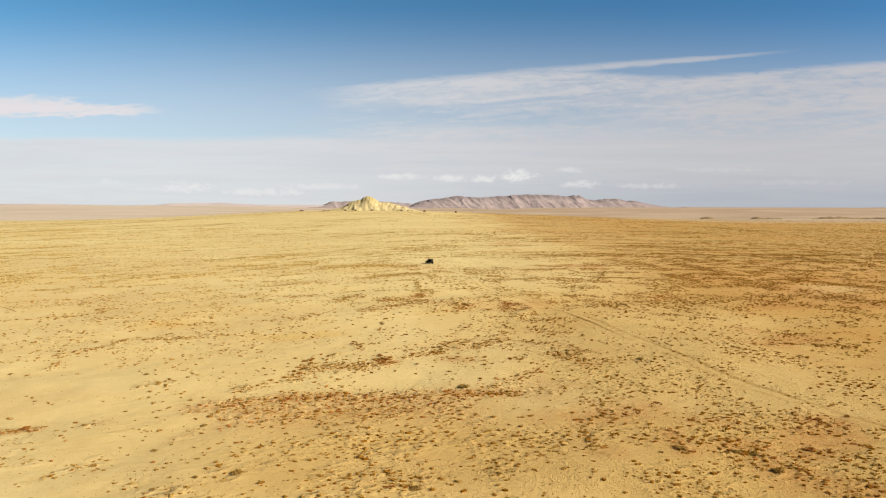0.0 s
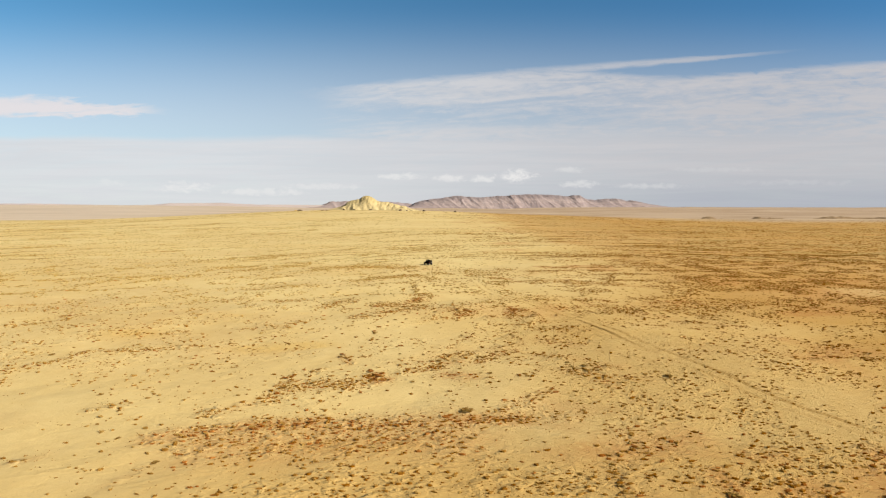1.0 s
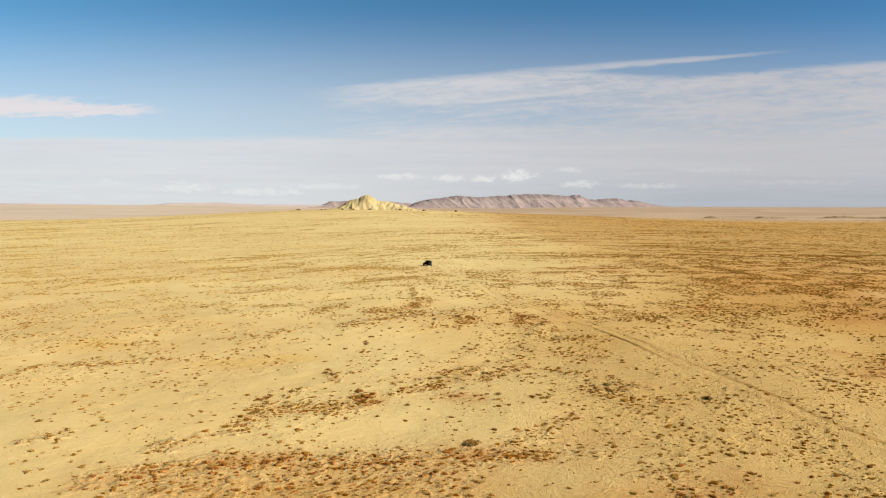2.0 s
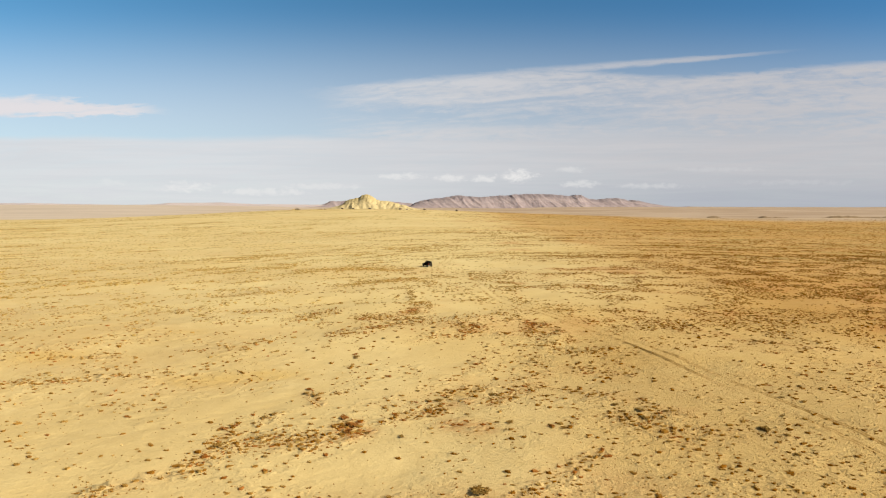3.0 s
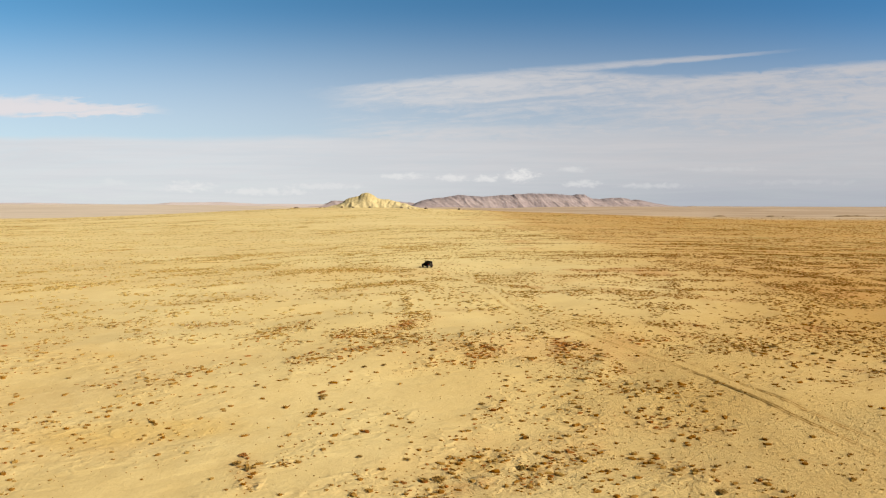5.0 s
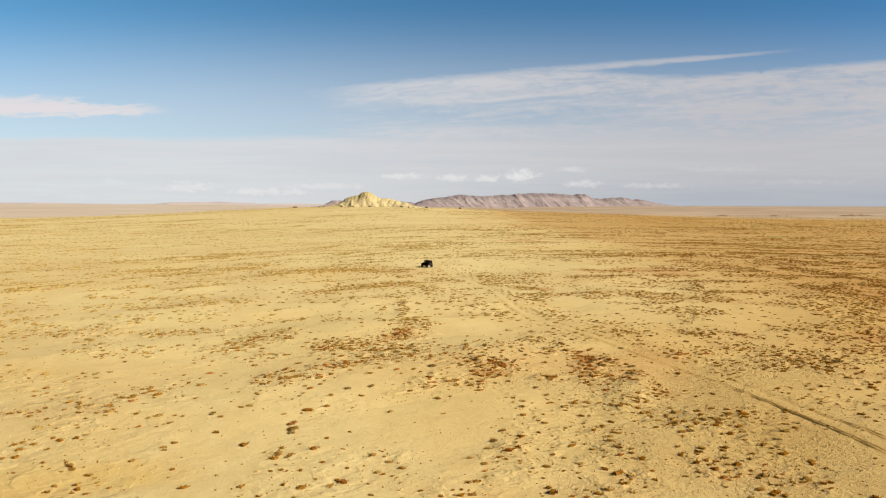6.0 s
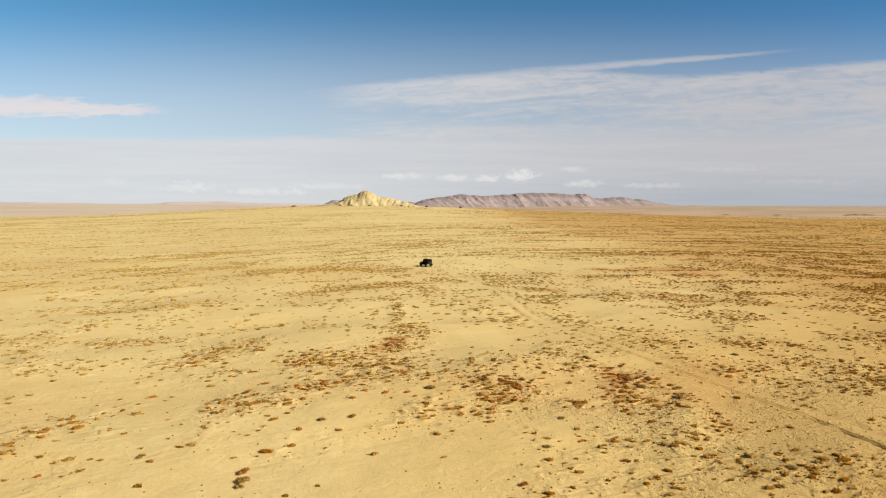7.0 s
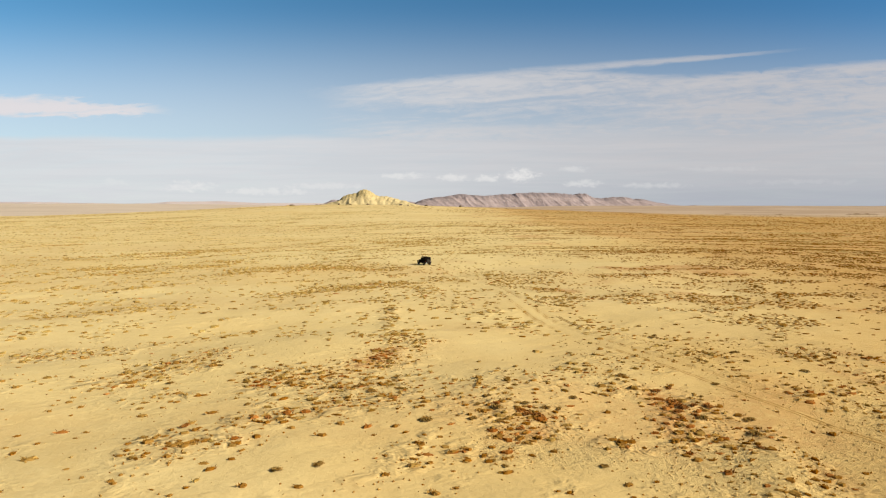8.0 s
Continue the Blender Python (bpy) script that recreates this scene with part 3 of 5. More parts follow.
def streaks(x, y):
    """Long rows of scrub across the plain, 0 to 1, wider spaced and longer farther off."""
    a = arch(x, y)
    close = fractal(x * 0.24 + a * 0.10, a, 17, 3, 25)
    wide = fractal(x * 0.20 + a * 0.08, a, 46, 4, 161)
    vast = fractal(x * 0.22 + a * 0.05, a, 170, 4, 171)
    f, g = step(170, 300, y), step(380, 640, y)
    return (close * 0.55 + wide * 0.45) * (1 - f) + f * ((0.35 * close + 0.65 * wide) * (1 - g) + g * (0.3 * wide + 0.7 * vast))


def thin_rows(x, y):
    """Share of the far plain under scrub: thin rows with bare sand between, thicker towards the east."""
    lie = streaks(x, y)
    east = step(30, 0.42 * 900, x + 0.12 * y)
    line = np.exp(-((lie - 0.47) / 0.016) ** 2) + np.exp(-((lie - 0.56) / 0.014) ** 2)
    return 0.025 + 0.08 * east + (0.85 - 0.2 * east) * np.clip(line, 0, 1) * (0.3 + 0.7 * step(0.35, 0.6, fractal(x, y * 0.5, 60, 3, 181)))


def row_field(x, y):
    """Plants per square metre and rust from the rows."""
    plants, rust = np.zeros(x.shape), np.zeros(x.shape)
    wobble_x, wobble_y = 1.6 * (fractal(x, y, 5, 2, 61) - 0.5), 1.6 * (fractal(x, y, 5, 2, 71) - 0.5)
    for x0, y0, x1, y1, wide, many, red in ALL_ROWS:
        dx, dy = x1 - x0, y1 - y0
        px, py = x + wobble_x - x0, y + wobble_y - y0
        t = np.clip((px * dx + py * dy) / (dx * dx + dy * dy), 0, 1)
        gap = np.hypot(px - t * dx, py - t * dy) / wide
        fall = np.exp(-gap ** 2)
        plants, rust = np.maximum(plants, many * fall), np.maximum(rust, (0.65 - 0.35 * step(5, 30, -x) * step(120, 160, y)) * red * np.exp(-(gap * 0.9) ** 2))
    return plants, rust


def blots(x, y, spots):
    value = np.zeros(x.shape)
    wobble = fractal(x, y * 1.3, 13, 4, 81) - 0.5
    for cx, cy, rx, ry in spots:
        r = np.sqrt(((x - cx) / rx) ** 2 + ((y - cy) / ry) ** 2) + wobble * 1.9
        value = np.maximum(value, 0.6 * (1 - step(0.2, 1.3, r)))
    return value


def cover(x, y):
    """Plants per square metre, rust, pale and ochre at each place."""
    plants, rust = row_field(x, y)
    pan = blots(x, y, PANS) / 0.6
    clumps = fractal(x, y, 5.0, 3, 15)
    lie = streaks(x, y)
    right = step(-6, 16, x)
    # thick on the near right, thin on the sand to the left, in rows on the plain beyond
    near = 0.42 + 0.25 * right * (1 - step(88, 112, y)) + 0.20 * (1 - step(60, 76, y)) + 0.18 * step(15, 45, x) - 0.25 * step(10, 30, -x) * (1 - step(86, 104, y))
    line = np.exp(-((lie - 0.45) / 0.024) ** 2) + np.exp(-((lie - 0.55) / 0.020) ** 2)
    plain = 0.16 + 0.26 * step(0, 60, x) + 0.85 * step(48, 90, x) + (1.0 + 0.10 * step(0, 60, x)) * np.clip(line, 0, 1)
    near = near + 1.1 * blots(x, y, ROUGH) + 0.45 * step(27, 38, x) * step(114, 124, y)
    plain = plain + 0.40 * step(27, 42, x) * (1 - step(178, 205, y))
    beyond = step(135, 175, y)
    base = near * (1 - beyond) * (0.75 + 0.5 * step(0.4, 0.6, lie)) + beyond * plain
    base = base * (0.15 + 1.7 * step(0.36, 0.64, clumps)) * (1 - 0.9 * pan)
    plants = np.maximum(base, plants * (0.55 + 1.7 * step(0.30, 0.60, clumps)))
    rust = np.maximum(rust, (0.1 + 0.4 * step(-10, 40, x)) * step(0.56, 0.72, fractal(x, y * 1.4, 18, 3, 35)))
    rust = np.maximum(rust, 0.30 * step(46, 90, x) * step(110, 140, y))
    ochre = np.maximum(blots(x, y, CRUSTS), 0.2 * step(0.52, 0.72, fractal(x * 0.7, y * 1.3, 60, 3, 45)))
    pale = np.maximum((0.45 + 0.15 * step(130, 150, y)) * pan, (0.7 - 0.55 * step(0, 20, x)) * step(0.50, 0.68, fractal(x * 0.6, y * 1.4, 40, 3, 55)) + 0.50 * step(220, 320, y) * (1 - step(20, 250, x)) + 0.45 * np.exp(-((x - 2) / 26) ** 2) * step(138, 162, y) * (1 - step(300, 380, y)))
    pale = pale * (0.45 + 0.55 * step(112, 140, y))
    on_track = np.exp(-(off_line(x, y, TRACK_LINE) / 1.5) ** 2)
    return plants * (1 - 0.9 * on_track), rust, pale, ochre


# ---------------------------------------------------------------- meshes
def sheet(name, verts, faces, mat, layers=(), smooth=True, parent=None):
    """One mesh object from arrays of corners and faces, with layers of numbers per corner."""
    mesh = bpy.data.meshes.new(name)
    verts, faces = np.asarray(verts, np.float32), np.asarray(faces, np.int32)
    n, k = faces.shape
    mesh.vertices.add(len(verts))
    mesh.vertices.foreach_set("co", verts.ravel())
    mesh.loops.add(n * k)
    mesh.loops.foreach_set("vertex_index", faces.ravel())
    mesh.polygons.add(n)
    mesh.polygons.foreach_set("loop_start", np.arange(0, n * k, k, dtype=np.int32))
    mesh.polygons.foreach_set("use_smooth", np.full(n, smooth))
    mesh.update(calc_edges=True)
    for key, values in layers:
        mesh.attributes.new(key, "FLOAT", "POINT").data.foreach_set("value", np.asarray(values, np.float32).ravel())
    mesh.materials.append(mat)
    ob = new(name, mesh)
    ob.parent = parent
    return ob


def grid_faces(nx, ny):
    i = np.arange(nx * ny).reshape(ny, nx)
    return np.stack((i[:-1, :-1], i[:-1, 1:], i[1:, 1:], i[1:, :-1]), -1).reshape(-1, 4)


def spaced(lo, dense_lo, dense_hi, hi, gap, growth):
    """Grid lines, even in the middle stretch and wider and wider outside it."""
    mid = list(np.arange(dense_lo, dense_hi + gap / 2, gap))
    for end, sign in ((hi, 1), (lo, -1)):
        v, d, side = (mid[-1] if sign > 0 else mid[0]), gap, []
        while (end - v) * sign > d * 1.5:
            d *= growth
            v += sign * d
            side.append(v)
        side.append(end)
        mid = mid + side if sign > 0 else side[::-1] + mid
    return np.array(mid)


gx = spaced(-5200, -50, 56, 5200, 0.54, 1.031)
gy = spaced(-2500, 50, 150, 4940, 0.52, 1.018)
X, Y = np.meshgrid(gx, gy)
plants, rust, pale, ochre = cover(X, Y)
far = np.maximum(step(950, 1500, Y - 260 * step(200, 450, -X)), 0.9 * step(740, 980, Y + 60 * (fractal(X, Y, 120, 3, 191) - 0.5)) * step(150, 560, X))
gap = off_line(X, Y, TRACK_LINE)
ruts = np.exp(-((np.abs(gap + 0.15) - 0.95) / 0.27) ** 2) * (0.45 + 0.9 * step(0.35, 0.6, fractal(X, Y, 9, 3, 91)))
bed = np.exp(-(gap / 1.7) ** 2)
rough = blots(X, Y, ROUGH)
height = land(X, Y) - 0.04 * ruts + 0.03 * np.exp(-((np.abs(gap) - 1.35) / 0.3) ** 2) * bed
height = height + 0.15 * rough * (fractal(X, Y, 1.3, 2, 101) - 0.5)
cover_share = np.clip(plants * 0.22, 0, 0.5) * (1 - step(230, 330, Y))
plains = 0.95 * step(960, 1060, Y) * (1 - step(1330, 1450, Y)) * step(250, 500, -X) + step(150, 290, Y) * (1 - far) * (0.10 + 0.40 * step(55, 120, X) + 1.0 * thin_rows(X, Y))
south_soil = 0.60 * step(-36, -12, X + 10 * (fractal(X, Y, 14, 3, 141) - 0.5)) * (1 - step(69, 82, Y + 8 * (fractal(X, Y, 11, 3, 151) - 0.5)))
east_soil = (0.50 + 0.30 * step(26, 40, X) * step(112, 124, Y) * (1 - step(175, 200, Y)) + 0.56 * step(42, 85, X)) * np.maximum(step(-4, 62, X + 0.03 * Y), 0.9 * step(-8, 26, X) * (1 - step(118, 140, Y)))
brown = np.maximum(np.maximum(0.35 * step(-9, 5, X) * step(92, 102, Y) * (1 - step(118, 130, Y)), 0.65 * step(9, 24, X) * step(98, 112, Y) * (1 - step(140, 165, Y))), np.maximum(east_soil, south_soil))
brown = brown * (0.75 + 0.35 * step(0.35, 0.65, fractal(X * 0.5, Y, 30, 3, 121))) * (1 - far)
# past y 190 the track is a band coloured pale like lit sand
ground = sheet("ground", np.stack((X, Y, height), -1).reshape(-1, 3), grid_faces(len(gx), len(gy)), GROUND,
               (("plants", cover_share), ("rust", np.clip(rust, 0, 1) * (1 - far)), ("pale", np.clip(np.maximum(np.clip(pale, 0, 1) * (1 - ruts), 0.9 * np.exp(-(gap / 1.5) ** 2) * step(180, 200, Y)), 0, 1)), ("ochre", ochre * (1 - far)),
                ("track", np.clip(ruts, 0, 1) * (1 - step(180, 200, Y))), ("clods", np.clip(rough + 0.2 * rust + 0.55 * step(-10, 12, X + 14 * (fractal(X, Y, 12, 3, 131) - 0.5)) * (1 - step(96, 122, Y)) + 0.25 * step(8, 24, X) * (1 - step(140, 170, Y)), 0, 1.2)), ("plains", plains), ("across", X), ("arch", arch(X, Y)), ("brown", np.clip(brown * (1 - 0.45 * step(135, 190, Y) * (1 - step(38, 75, X))), 0, 0.95)), ("far", far)))


def rut(points, offset, seed, deep, worn_from, worn_to):
    """One wheel's rut: a packed bed between two low crumbled rims, worn deepest over one stretch."""
    line = spline(points, 40)
    line = line[line[:, 1] < 270]
    along = np.gradient(line, axis=0)
    along /= np.linalg.norm(along, axis=1, keepdims=True)
    side = np.stack((along[:, 1], -along[:, 0]), -1)
    cross = ((-0.26, -0.05), (-0.16, deep), (-0.09, -0.05), (0.09, -0.05), (0.16, deep), (0.26, -0.05))
    corners = []
    for k, (out, up) in enumerate(cross):
        q = line + side * (offset + out)
        lift = up * (0.35 + 1.1 * smooth_noise(q[:, 0], q[:, 1], 2.5, seed + k % 3))
        lift = lift * (0.25 + 0.95 * step(worn_from - 8, worn_from + 4, q[:, 1]) * (1 - step(worn_to - 4, worn_to + 8, q[:, 1])))
        lift = np.where(up > 0, lift - 0.022 * step(0.45, 0.6, fractal(q[:, 0], q[:, 1], 14, 2, seed)), up)
        corners.append(np.column_stack((q, land(q[:, 0], q[:, 1]) + lift)))
    n = len(cross)
    grid = np.stack(corners, 1).reshape(-1, 3)
    return tagged(sheet("tyre_rut", grid, grid_faces(n, len(line)), SHADED_RUT), "shallow tyre rut with crumbled rims across the sand", "tyre track", "wheel ruts", "structure")


rut(TRACK, 1.0, 9, 0.042, 104, 130)
rut(TRACK, -0.8, 5, 0.036, 60, 114)
# a short furrow where a wheel slid aside
rut(((13.0, 163.9), (13.4, 161.5), (13.8, 159.5), (14.4, 157.0)), 0.0, 3, 0.06, 150, 170)
tagged(ground, "dry ochre desert plain with pale sand pans and tyre ruts", "ground", kind="structure")

# ---------------------------------------------------------------- far landforms
def landform(name, x0, x1, y0, y1, nx, ny, shape, mat, label, category):
    """A hill as one sheet whose rim dips under the ground."""
    xs, ys = np.meshgrid(np.linspace(x0, x1, nx), np.linspace(y0, y1, ny))
    z, cap = shape(xs, ys)
    ob = sheet(name, np.stack((xs, ys, z), -1).reshape(-1, 3), grid_faces(nx, ny), mat, (("cap", cap),))
    return tagged(ob, label, category, kind="structure")


def gullies(u, v, size, seed):
    """Sharp spurs with rounded gullies between, 0 to 1."""
    return 1 - np.abs(2 * fractal(u, v, size, 3, seed) - 1)


def butte_shape(x, y):
    warp = 7 * (fractal(x, y, 16, 3, 31) - 0.5)
    ridge = np.interp(x + 0.7 * warp, (-232, -205, -190, -176, -165, -157, -147, -138, -130, -120, -112, -105, -91, -81, -70, -60, -43, -24), (13, 17, 20, 24, 30, 35, 36.5, 39.5, 41.5, 40, 35, 32, 32.2, 30.5, 27, 23, 18, 13))
    middle = 1035 + 14 * (fractal(x, y * 0.2, 40, 2, 37) - 0.5)
    spur = gullies(x + 0.2 * y, y * 0.25, 22, 39)
    reach = np.abs(y - middle) / (24 + 34 * spur)
    ridge = ridge + 5.5 * (fractal(x, y * 0.3, 9, 3, 41) - 0.5) * step(16, 28, ridge)
    base = land(x, y) - 2.0
    z = base + (ridge - base) * np.clip(1.04 - reach ** 0.74, -0.2, 1)
    z = z + (3.6 * (gullies(x, y * 0.5, 9, 33) - 0.5) + 2.0 * (fractal(x, y, 5, 2, 35) - 0.5)) * np.clip(1.1 - reach, 0, 1) * np.clip(reach * 3, 0.15, 1)
    return z, np.zeros(x.shape)


landform("butte", -232, -24, 950, 1120, 260, 180, butte_shape, CLAY, "yellow gullied clay butte rising from the plain", "butte")


def mesa_maker(rim_x, rim_z, front, deep, seed):
    def shape(x, y):
        top = np.interp(x, rim_x, rim_z)
        spur = gullies(x + 0.45 * y, y * 0.3, 120, seed) * 40 + gullies(x + 0.3 * y, y * 0.35, 48, seed + 5) * 14 + gullies(x + 0.1 * y, y * 0.5, 20, seed + 7) * 4
        d = (y - front - 150 + spur) / 190.0
        rise = np.clip(d, -0.4, 1)
        slope = np.where(rise < 0.82, rise * 0.80 / 0.82, 0.80 + (rise - 0.82) * 1.1)
        back = 1 - step(front + deep * 0.7, front + deep, y)
        foot = 17.0
        z = foot + (top - foot) * slope * back + 5 * (fractal(x, y, 30, 3, seed + 9) - 0.5) - 25 * (1 - back)
        z = z + step(0.7, 0.95, rise) * back * (11 * (fractal(x, y * 0.3, 60, 4, seed + 21) - 0.5))
        return z, np.clip(step(0.55, 0.90, rise) * (0.5 + 0.6 * fractal(x, y, 60, 2, seed)), 0, 1)
    return shape


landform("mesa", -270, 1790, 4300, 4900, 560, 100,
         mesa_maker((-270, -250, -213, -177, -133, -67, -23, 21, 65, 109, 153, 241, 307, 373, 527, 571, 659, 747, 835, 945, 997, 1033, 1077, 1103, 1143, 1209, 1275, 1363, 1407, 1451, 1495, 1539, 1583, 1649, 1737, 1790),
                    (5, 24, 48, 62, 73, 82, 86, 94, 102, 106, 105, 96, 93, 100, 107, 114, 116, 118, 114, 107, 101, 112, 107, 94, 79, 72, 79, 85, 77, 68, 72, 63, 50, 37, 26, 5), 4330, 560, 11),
         HAZY_SHALE, "long haze-paled grey-mauve mesa with a dark rim and gullied slopes", "mesa")
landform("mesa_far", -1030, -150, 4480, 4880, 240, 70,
         mesa_maker((-1030, -991, -948, -905, -870, -760, -600, -420, -353, -290, -220, -180, -150), (8, 30, 50, 72, 80, 84, 80, 72, 69, 58, 51, 40, 8), 4500, 360, 47), HAZY_SHALE, "low haze-paled grey mesa standing far behind the butte", "mesa")


def far_hills(x, y):
    z = np.interp(x, (-3900, -3600, -3300, -2900, -2500, -2300, -2150, -1750, -1500, -1200, -900, -600), (20, 44, 47, 40, 33, 36, 50, 52, 40, 36, 34, 20))
    ridge = np.exp(-((y - 4700) / 110) ** 2)
    return -10 + (z + 10) * ridge + 5 * (fractal(x, y, 90, 3, 77) - 0.5) * ridge, np.zeros(x.shape)


landform("hills", -3900, -600, 4450, 4930, 260, 40, far_hills, HAZY_PINK, "low haze-paled pink hills along the horizon", "hills")

# ---------------------------------------------------------------- scrub
rng = np.random.default_rng(7)


def scatter(x0, x1, y0, y1, cell):
    """Places of plants over a stretch of the plain, as thick as cover() says."""
    xs, ys = np.meshgrid(np.arange(x0, x1, cell), np.arange(y0, y1, cell))
    xs, ys = xs.ravel() + rng.uniform(0, cell, xs.size), ys.ravel() + rng.uniform(0, cell, ys.size)
    keep = np.abs(xs) < 0.80 * ys + 8
    xs, ys = xs[keep], ys[keep]
    many, red, _, _ = cover(xs, ys)
    keep = rng.uniform(0, 1, xs.size) < many * cell * cell
    return xs[keep], ys[keep], red[keep]


def clumps(xs, ys, size, high, leaves, sides=7, long=1.0):
    """Plants as low ragged cushions with sprigs standing out of them: corners, triangles and a hue for each corner."""
    n = len(xs)
    ground_z = land(xs, ys)
    # they trail along the rows
    turn = (rng.normal(0.0, 0.3, n) + 0.7 * np.arctan(0.45 - 0.85 * xs / np.sqrt(xs * xs + 3600.0)) * step(100, 160, ys))[:, None]
    across, deep = size * long * rng.uniform(0.9, 1.5, n), size * rng.uniform(0.65, 1.0, n)

    def at(ex, ey, z):
        px, py = ex * across[:, None], ey * deep[:, None]
        return np.stack((xs[:, None] + px * np.cos(turn) - py * np.sin(turn), ys[:, None] + px * np.sin(turn) + py * np.cos(turn), ground_z[:, None] + z), -1)

    round_ = np.arange(sides) * (2 * np.pi / sides) + rng.uniform(0, 1, (n, 1)) + rng.normal(0, 0.12, (n, sides))
    rim = rng.uniform(0.55, 1.12, (n, sides))
    low = at(rim * np.cos(round_), rim * np.sin(round_), np.full((n, sides), -0.04))
    waist = rim * rng.uniform(0.55, 0.95, (n, sides))
    mid = at(waist * np.cos(round_), waist * np.sin(round_), high[:, None] * rng.uniform(0.4, 0.95, (n, sides)))
    top = at(rng.normal(0, 0.15, (n, 1)), rng.normal(0, 0.15, (n, 1)), high[:, None] * rng.uniform(0.75, 1.05, (n, 1))).repeat(sides, 1)
    low2, mid2 = np.roll(low, -1, 1), np.roll(mid, -1, 1)
    if leaves:
        body = np.concatenate((np.stack((low, low2, mid2), 2), np.stack((low, mid2, mid), 2), np.stack((mid, mid2, top), 2)), 1)
    else:
        body = np.stack((low, low2, top), 2)
    # sprigs: narrow blades from inside the cushion outwards
    a, r = rng.uniform(0, 2 * np.pi, (n, leaves)), rng.uniform(0.25, 0.95, (n, leaves))
    foot = at(r * np.cos(a), r * np.sin(a), high[:, None] * rng.uniform(0.1, 0.6, (n, leaves)))
    lean = rng.uniform(0.1, 0.55, (n, leaves)) + r
    tip = at(lean * np.cos(a + rng.normal(0, 0.3, (n, leaves))), lean * np.sin(a), high[:, None] * rng.uniform(0.35, 1.35, (n, leaves)))
    wide = rng.normal(0, 1, (n, leaves, 3)) * np.array((1, 1, 0.4)) * (0.15 * size)[:, None, None]
    blades = np.stack((foot - wide, foot + wide, tip), 2)
    own = 0.85 * rng.beta(1.3, 2.2, (n, 1)) - 0.05 + (0.18 * step(0, 45, -xs) + 0.12 * step(110, 160, ys) - 0.15 * step(10, 60, xs) - 0.05 * step(255, 290, ys))[:, None]
    hue_body = np.clip(np.repeat(own + rng.normal(0, 0.08, (n, body.shape[1])), 3, 1), 0, 1)
    hue_blade = np.clip(np.repeat(own + rng.normal(0.02, 0.28, (n, leaves)), 3, 1), 0, 1)
    return np.concatenate((body.reshape(-1, 3), blades.reshape(-1, 3))), np.concatenate((hue_body.ravel(), hue_blade.ravel()))


def joined(name, groups, mat, label, category):
    verts = np.concatenate([g[0] for g in groups])
    hue = np.concatenate([g[1] for g in groups])
    ob = sheet(name, verts, np.arange(len(verts)).reshape(-1, 3), mat, (("hue", hue),), smooth=False)
    return tagged(ob, label, category, kind="stuff")


sage_groups, olive_groups, dry_groups, singles = [], [], [], []
# stretches of the plain: x and y from and to, cell, sprigs, sides, least and greatest radius
for x0, x1, y0, y1, cell, leaves, sides, least, most in ((-150, 150, 46, 150, 0.42, 13, 6, 0.08, 0.36), (-210, 210, 150, 270, 0.6, 5, 5, 0.10, 0.38)):
    xs, ys, red = scatter(x0, x1, y0, y1, cell)
    size = least + (most - least) * rng.beta(1.4, 3.0, len(xs))
    size = size * (1 + 0.2 * red) * (1 - 0.15 * step(0, 30, xs) * step(130, 160, ys))
    high = size * rng.uniform(0.38, 0.72, len(xs))
    is_dry = rng.uniform(0, 1, len(xs)) < (0.03 + 0.75 * red) * (1.0 if y0 < 100 else 0.2)
    if y0 < 100:
        # the largest near plants stand as things of their own
        big = np.argsort(-size)[:110]
        singles = [(xs[i], ys[i], size[i] * 0.9, bool(is_dry[i])) for i in big]
        rest = np.ones(len(xs), bool)
        rest[big] = False
        xs, ys, size, high, is_dry = xs[rest], ys[rest], size[rest], high[rest], is_dry[rest]
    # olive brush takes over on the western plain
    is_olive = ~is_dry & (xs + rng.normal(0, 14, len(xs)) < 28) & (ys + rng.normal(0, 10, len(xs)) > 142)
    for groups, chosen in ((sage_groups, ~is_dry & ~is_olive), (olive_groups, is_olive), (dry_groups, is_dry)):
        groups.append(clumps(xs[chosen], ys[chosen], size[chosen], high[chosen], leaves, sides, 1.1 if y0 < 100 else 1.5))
# seedlings between them
xs, ys, red = (np.tile(v, 2) for v in scatter(-110, 110, 46, 150, 0.5))
spread = rng.normal(0, 1.1, (2, len(xs)))
small = rng.uniform(0.05, 0.13, len(xs))
sage_groups.append(clumps(xs + spread[0], ys + spread[1], small, small * 0.7, 0, 5))
# behind the start of the flight
xs, ys = rng.uniform(-70, 70, 3000), rng.uniform(-30, 50, 3000)
small = 0.10 + 0.3 * rng.beta(1.5, 3.0, 3000)
sage_groups.append(clumps(xs, ys, small, small * 0.7, 10, 6))
# rows of scrub out to the rise below the butte
count = 230000
ys = 262 / (1 - 0.74 * rng.uniform(0, 1, count))
xs = rng.uniform(-0.8, 0.8, count) * ys
keep = rng.uniform(0, 1, count) < thin_rows(xs, ys)
xs, ys = xs[keep], ys[keep]
small = rng.uniform(0.16, 0.38, len(xs)) * (ys / 250) ** 0.55
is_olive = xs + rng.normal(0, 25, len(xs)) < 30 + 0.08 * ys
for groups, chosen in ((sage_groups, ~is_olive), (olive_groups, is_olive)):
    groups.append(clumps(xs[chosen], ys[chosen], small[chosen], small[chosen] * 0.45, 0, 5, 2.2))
joined("sage_scrub", sage_groups, SAGE, "low olive-brown sage scrub scattered over the plain", "scrub")
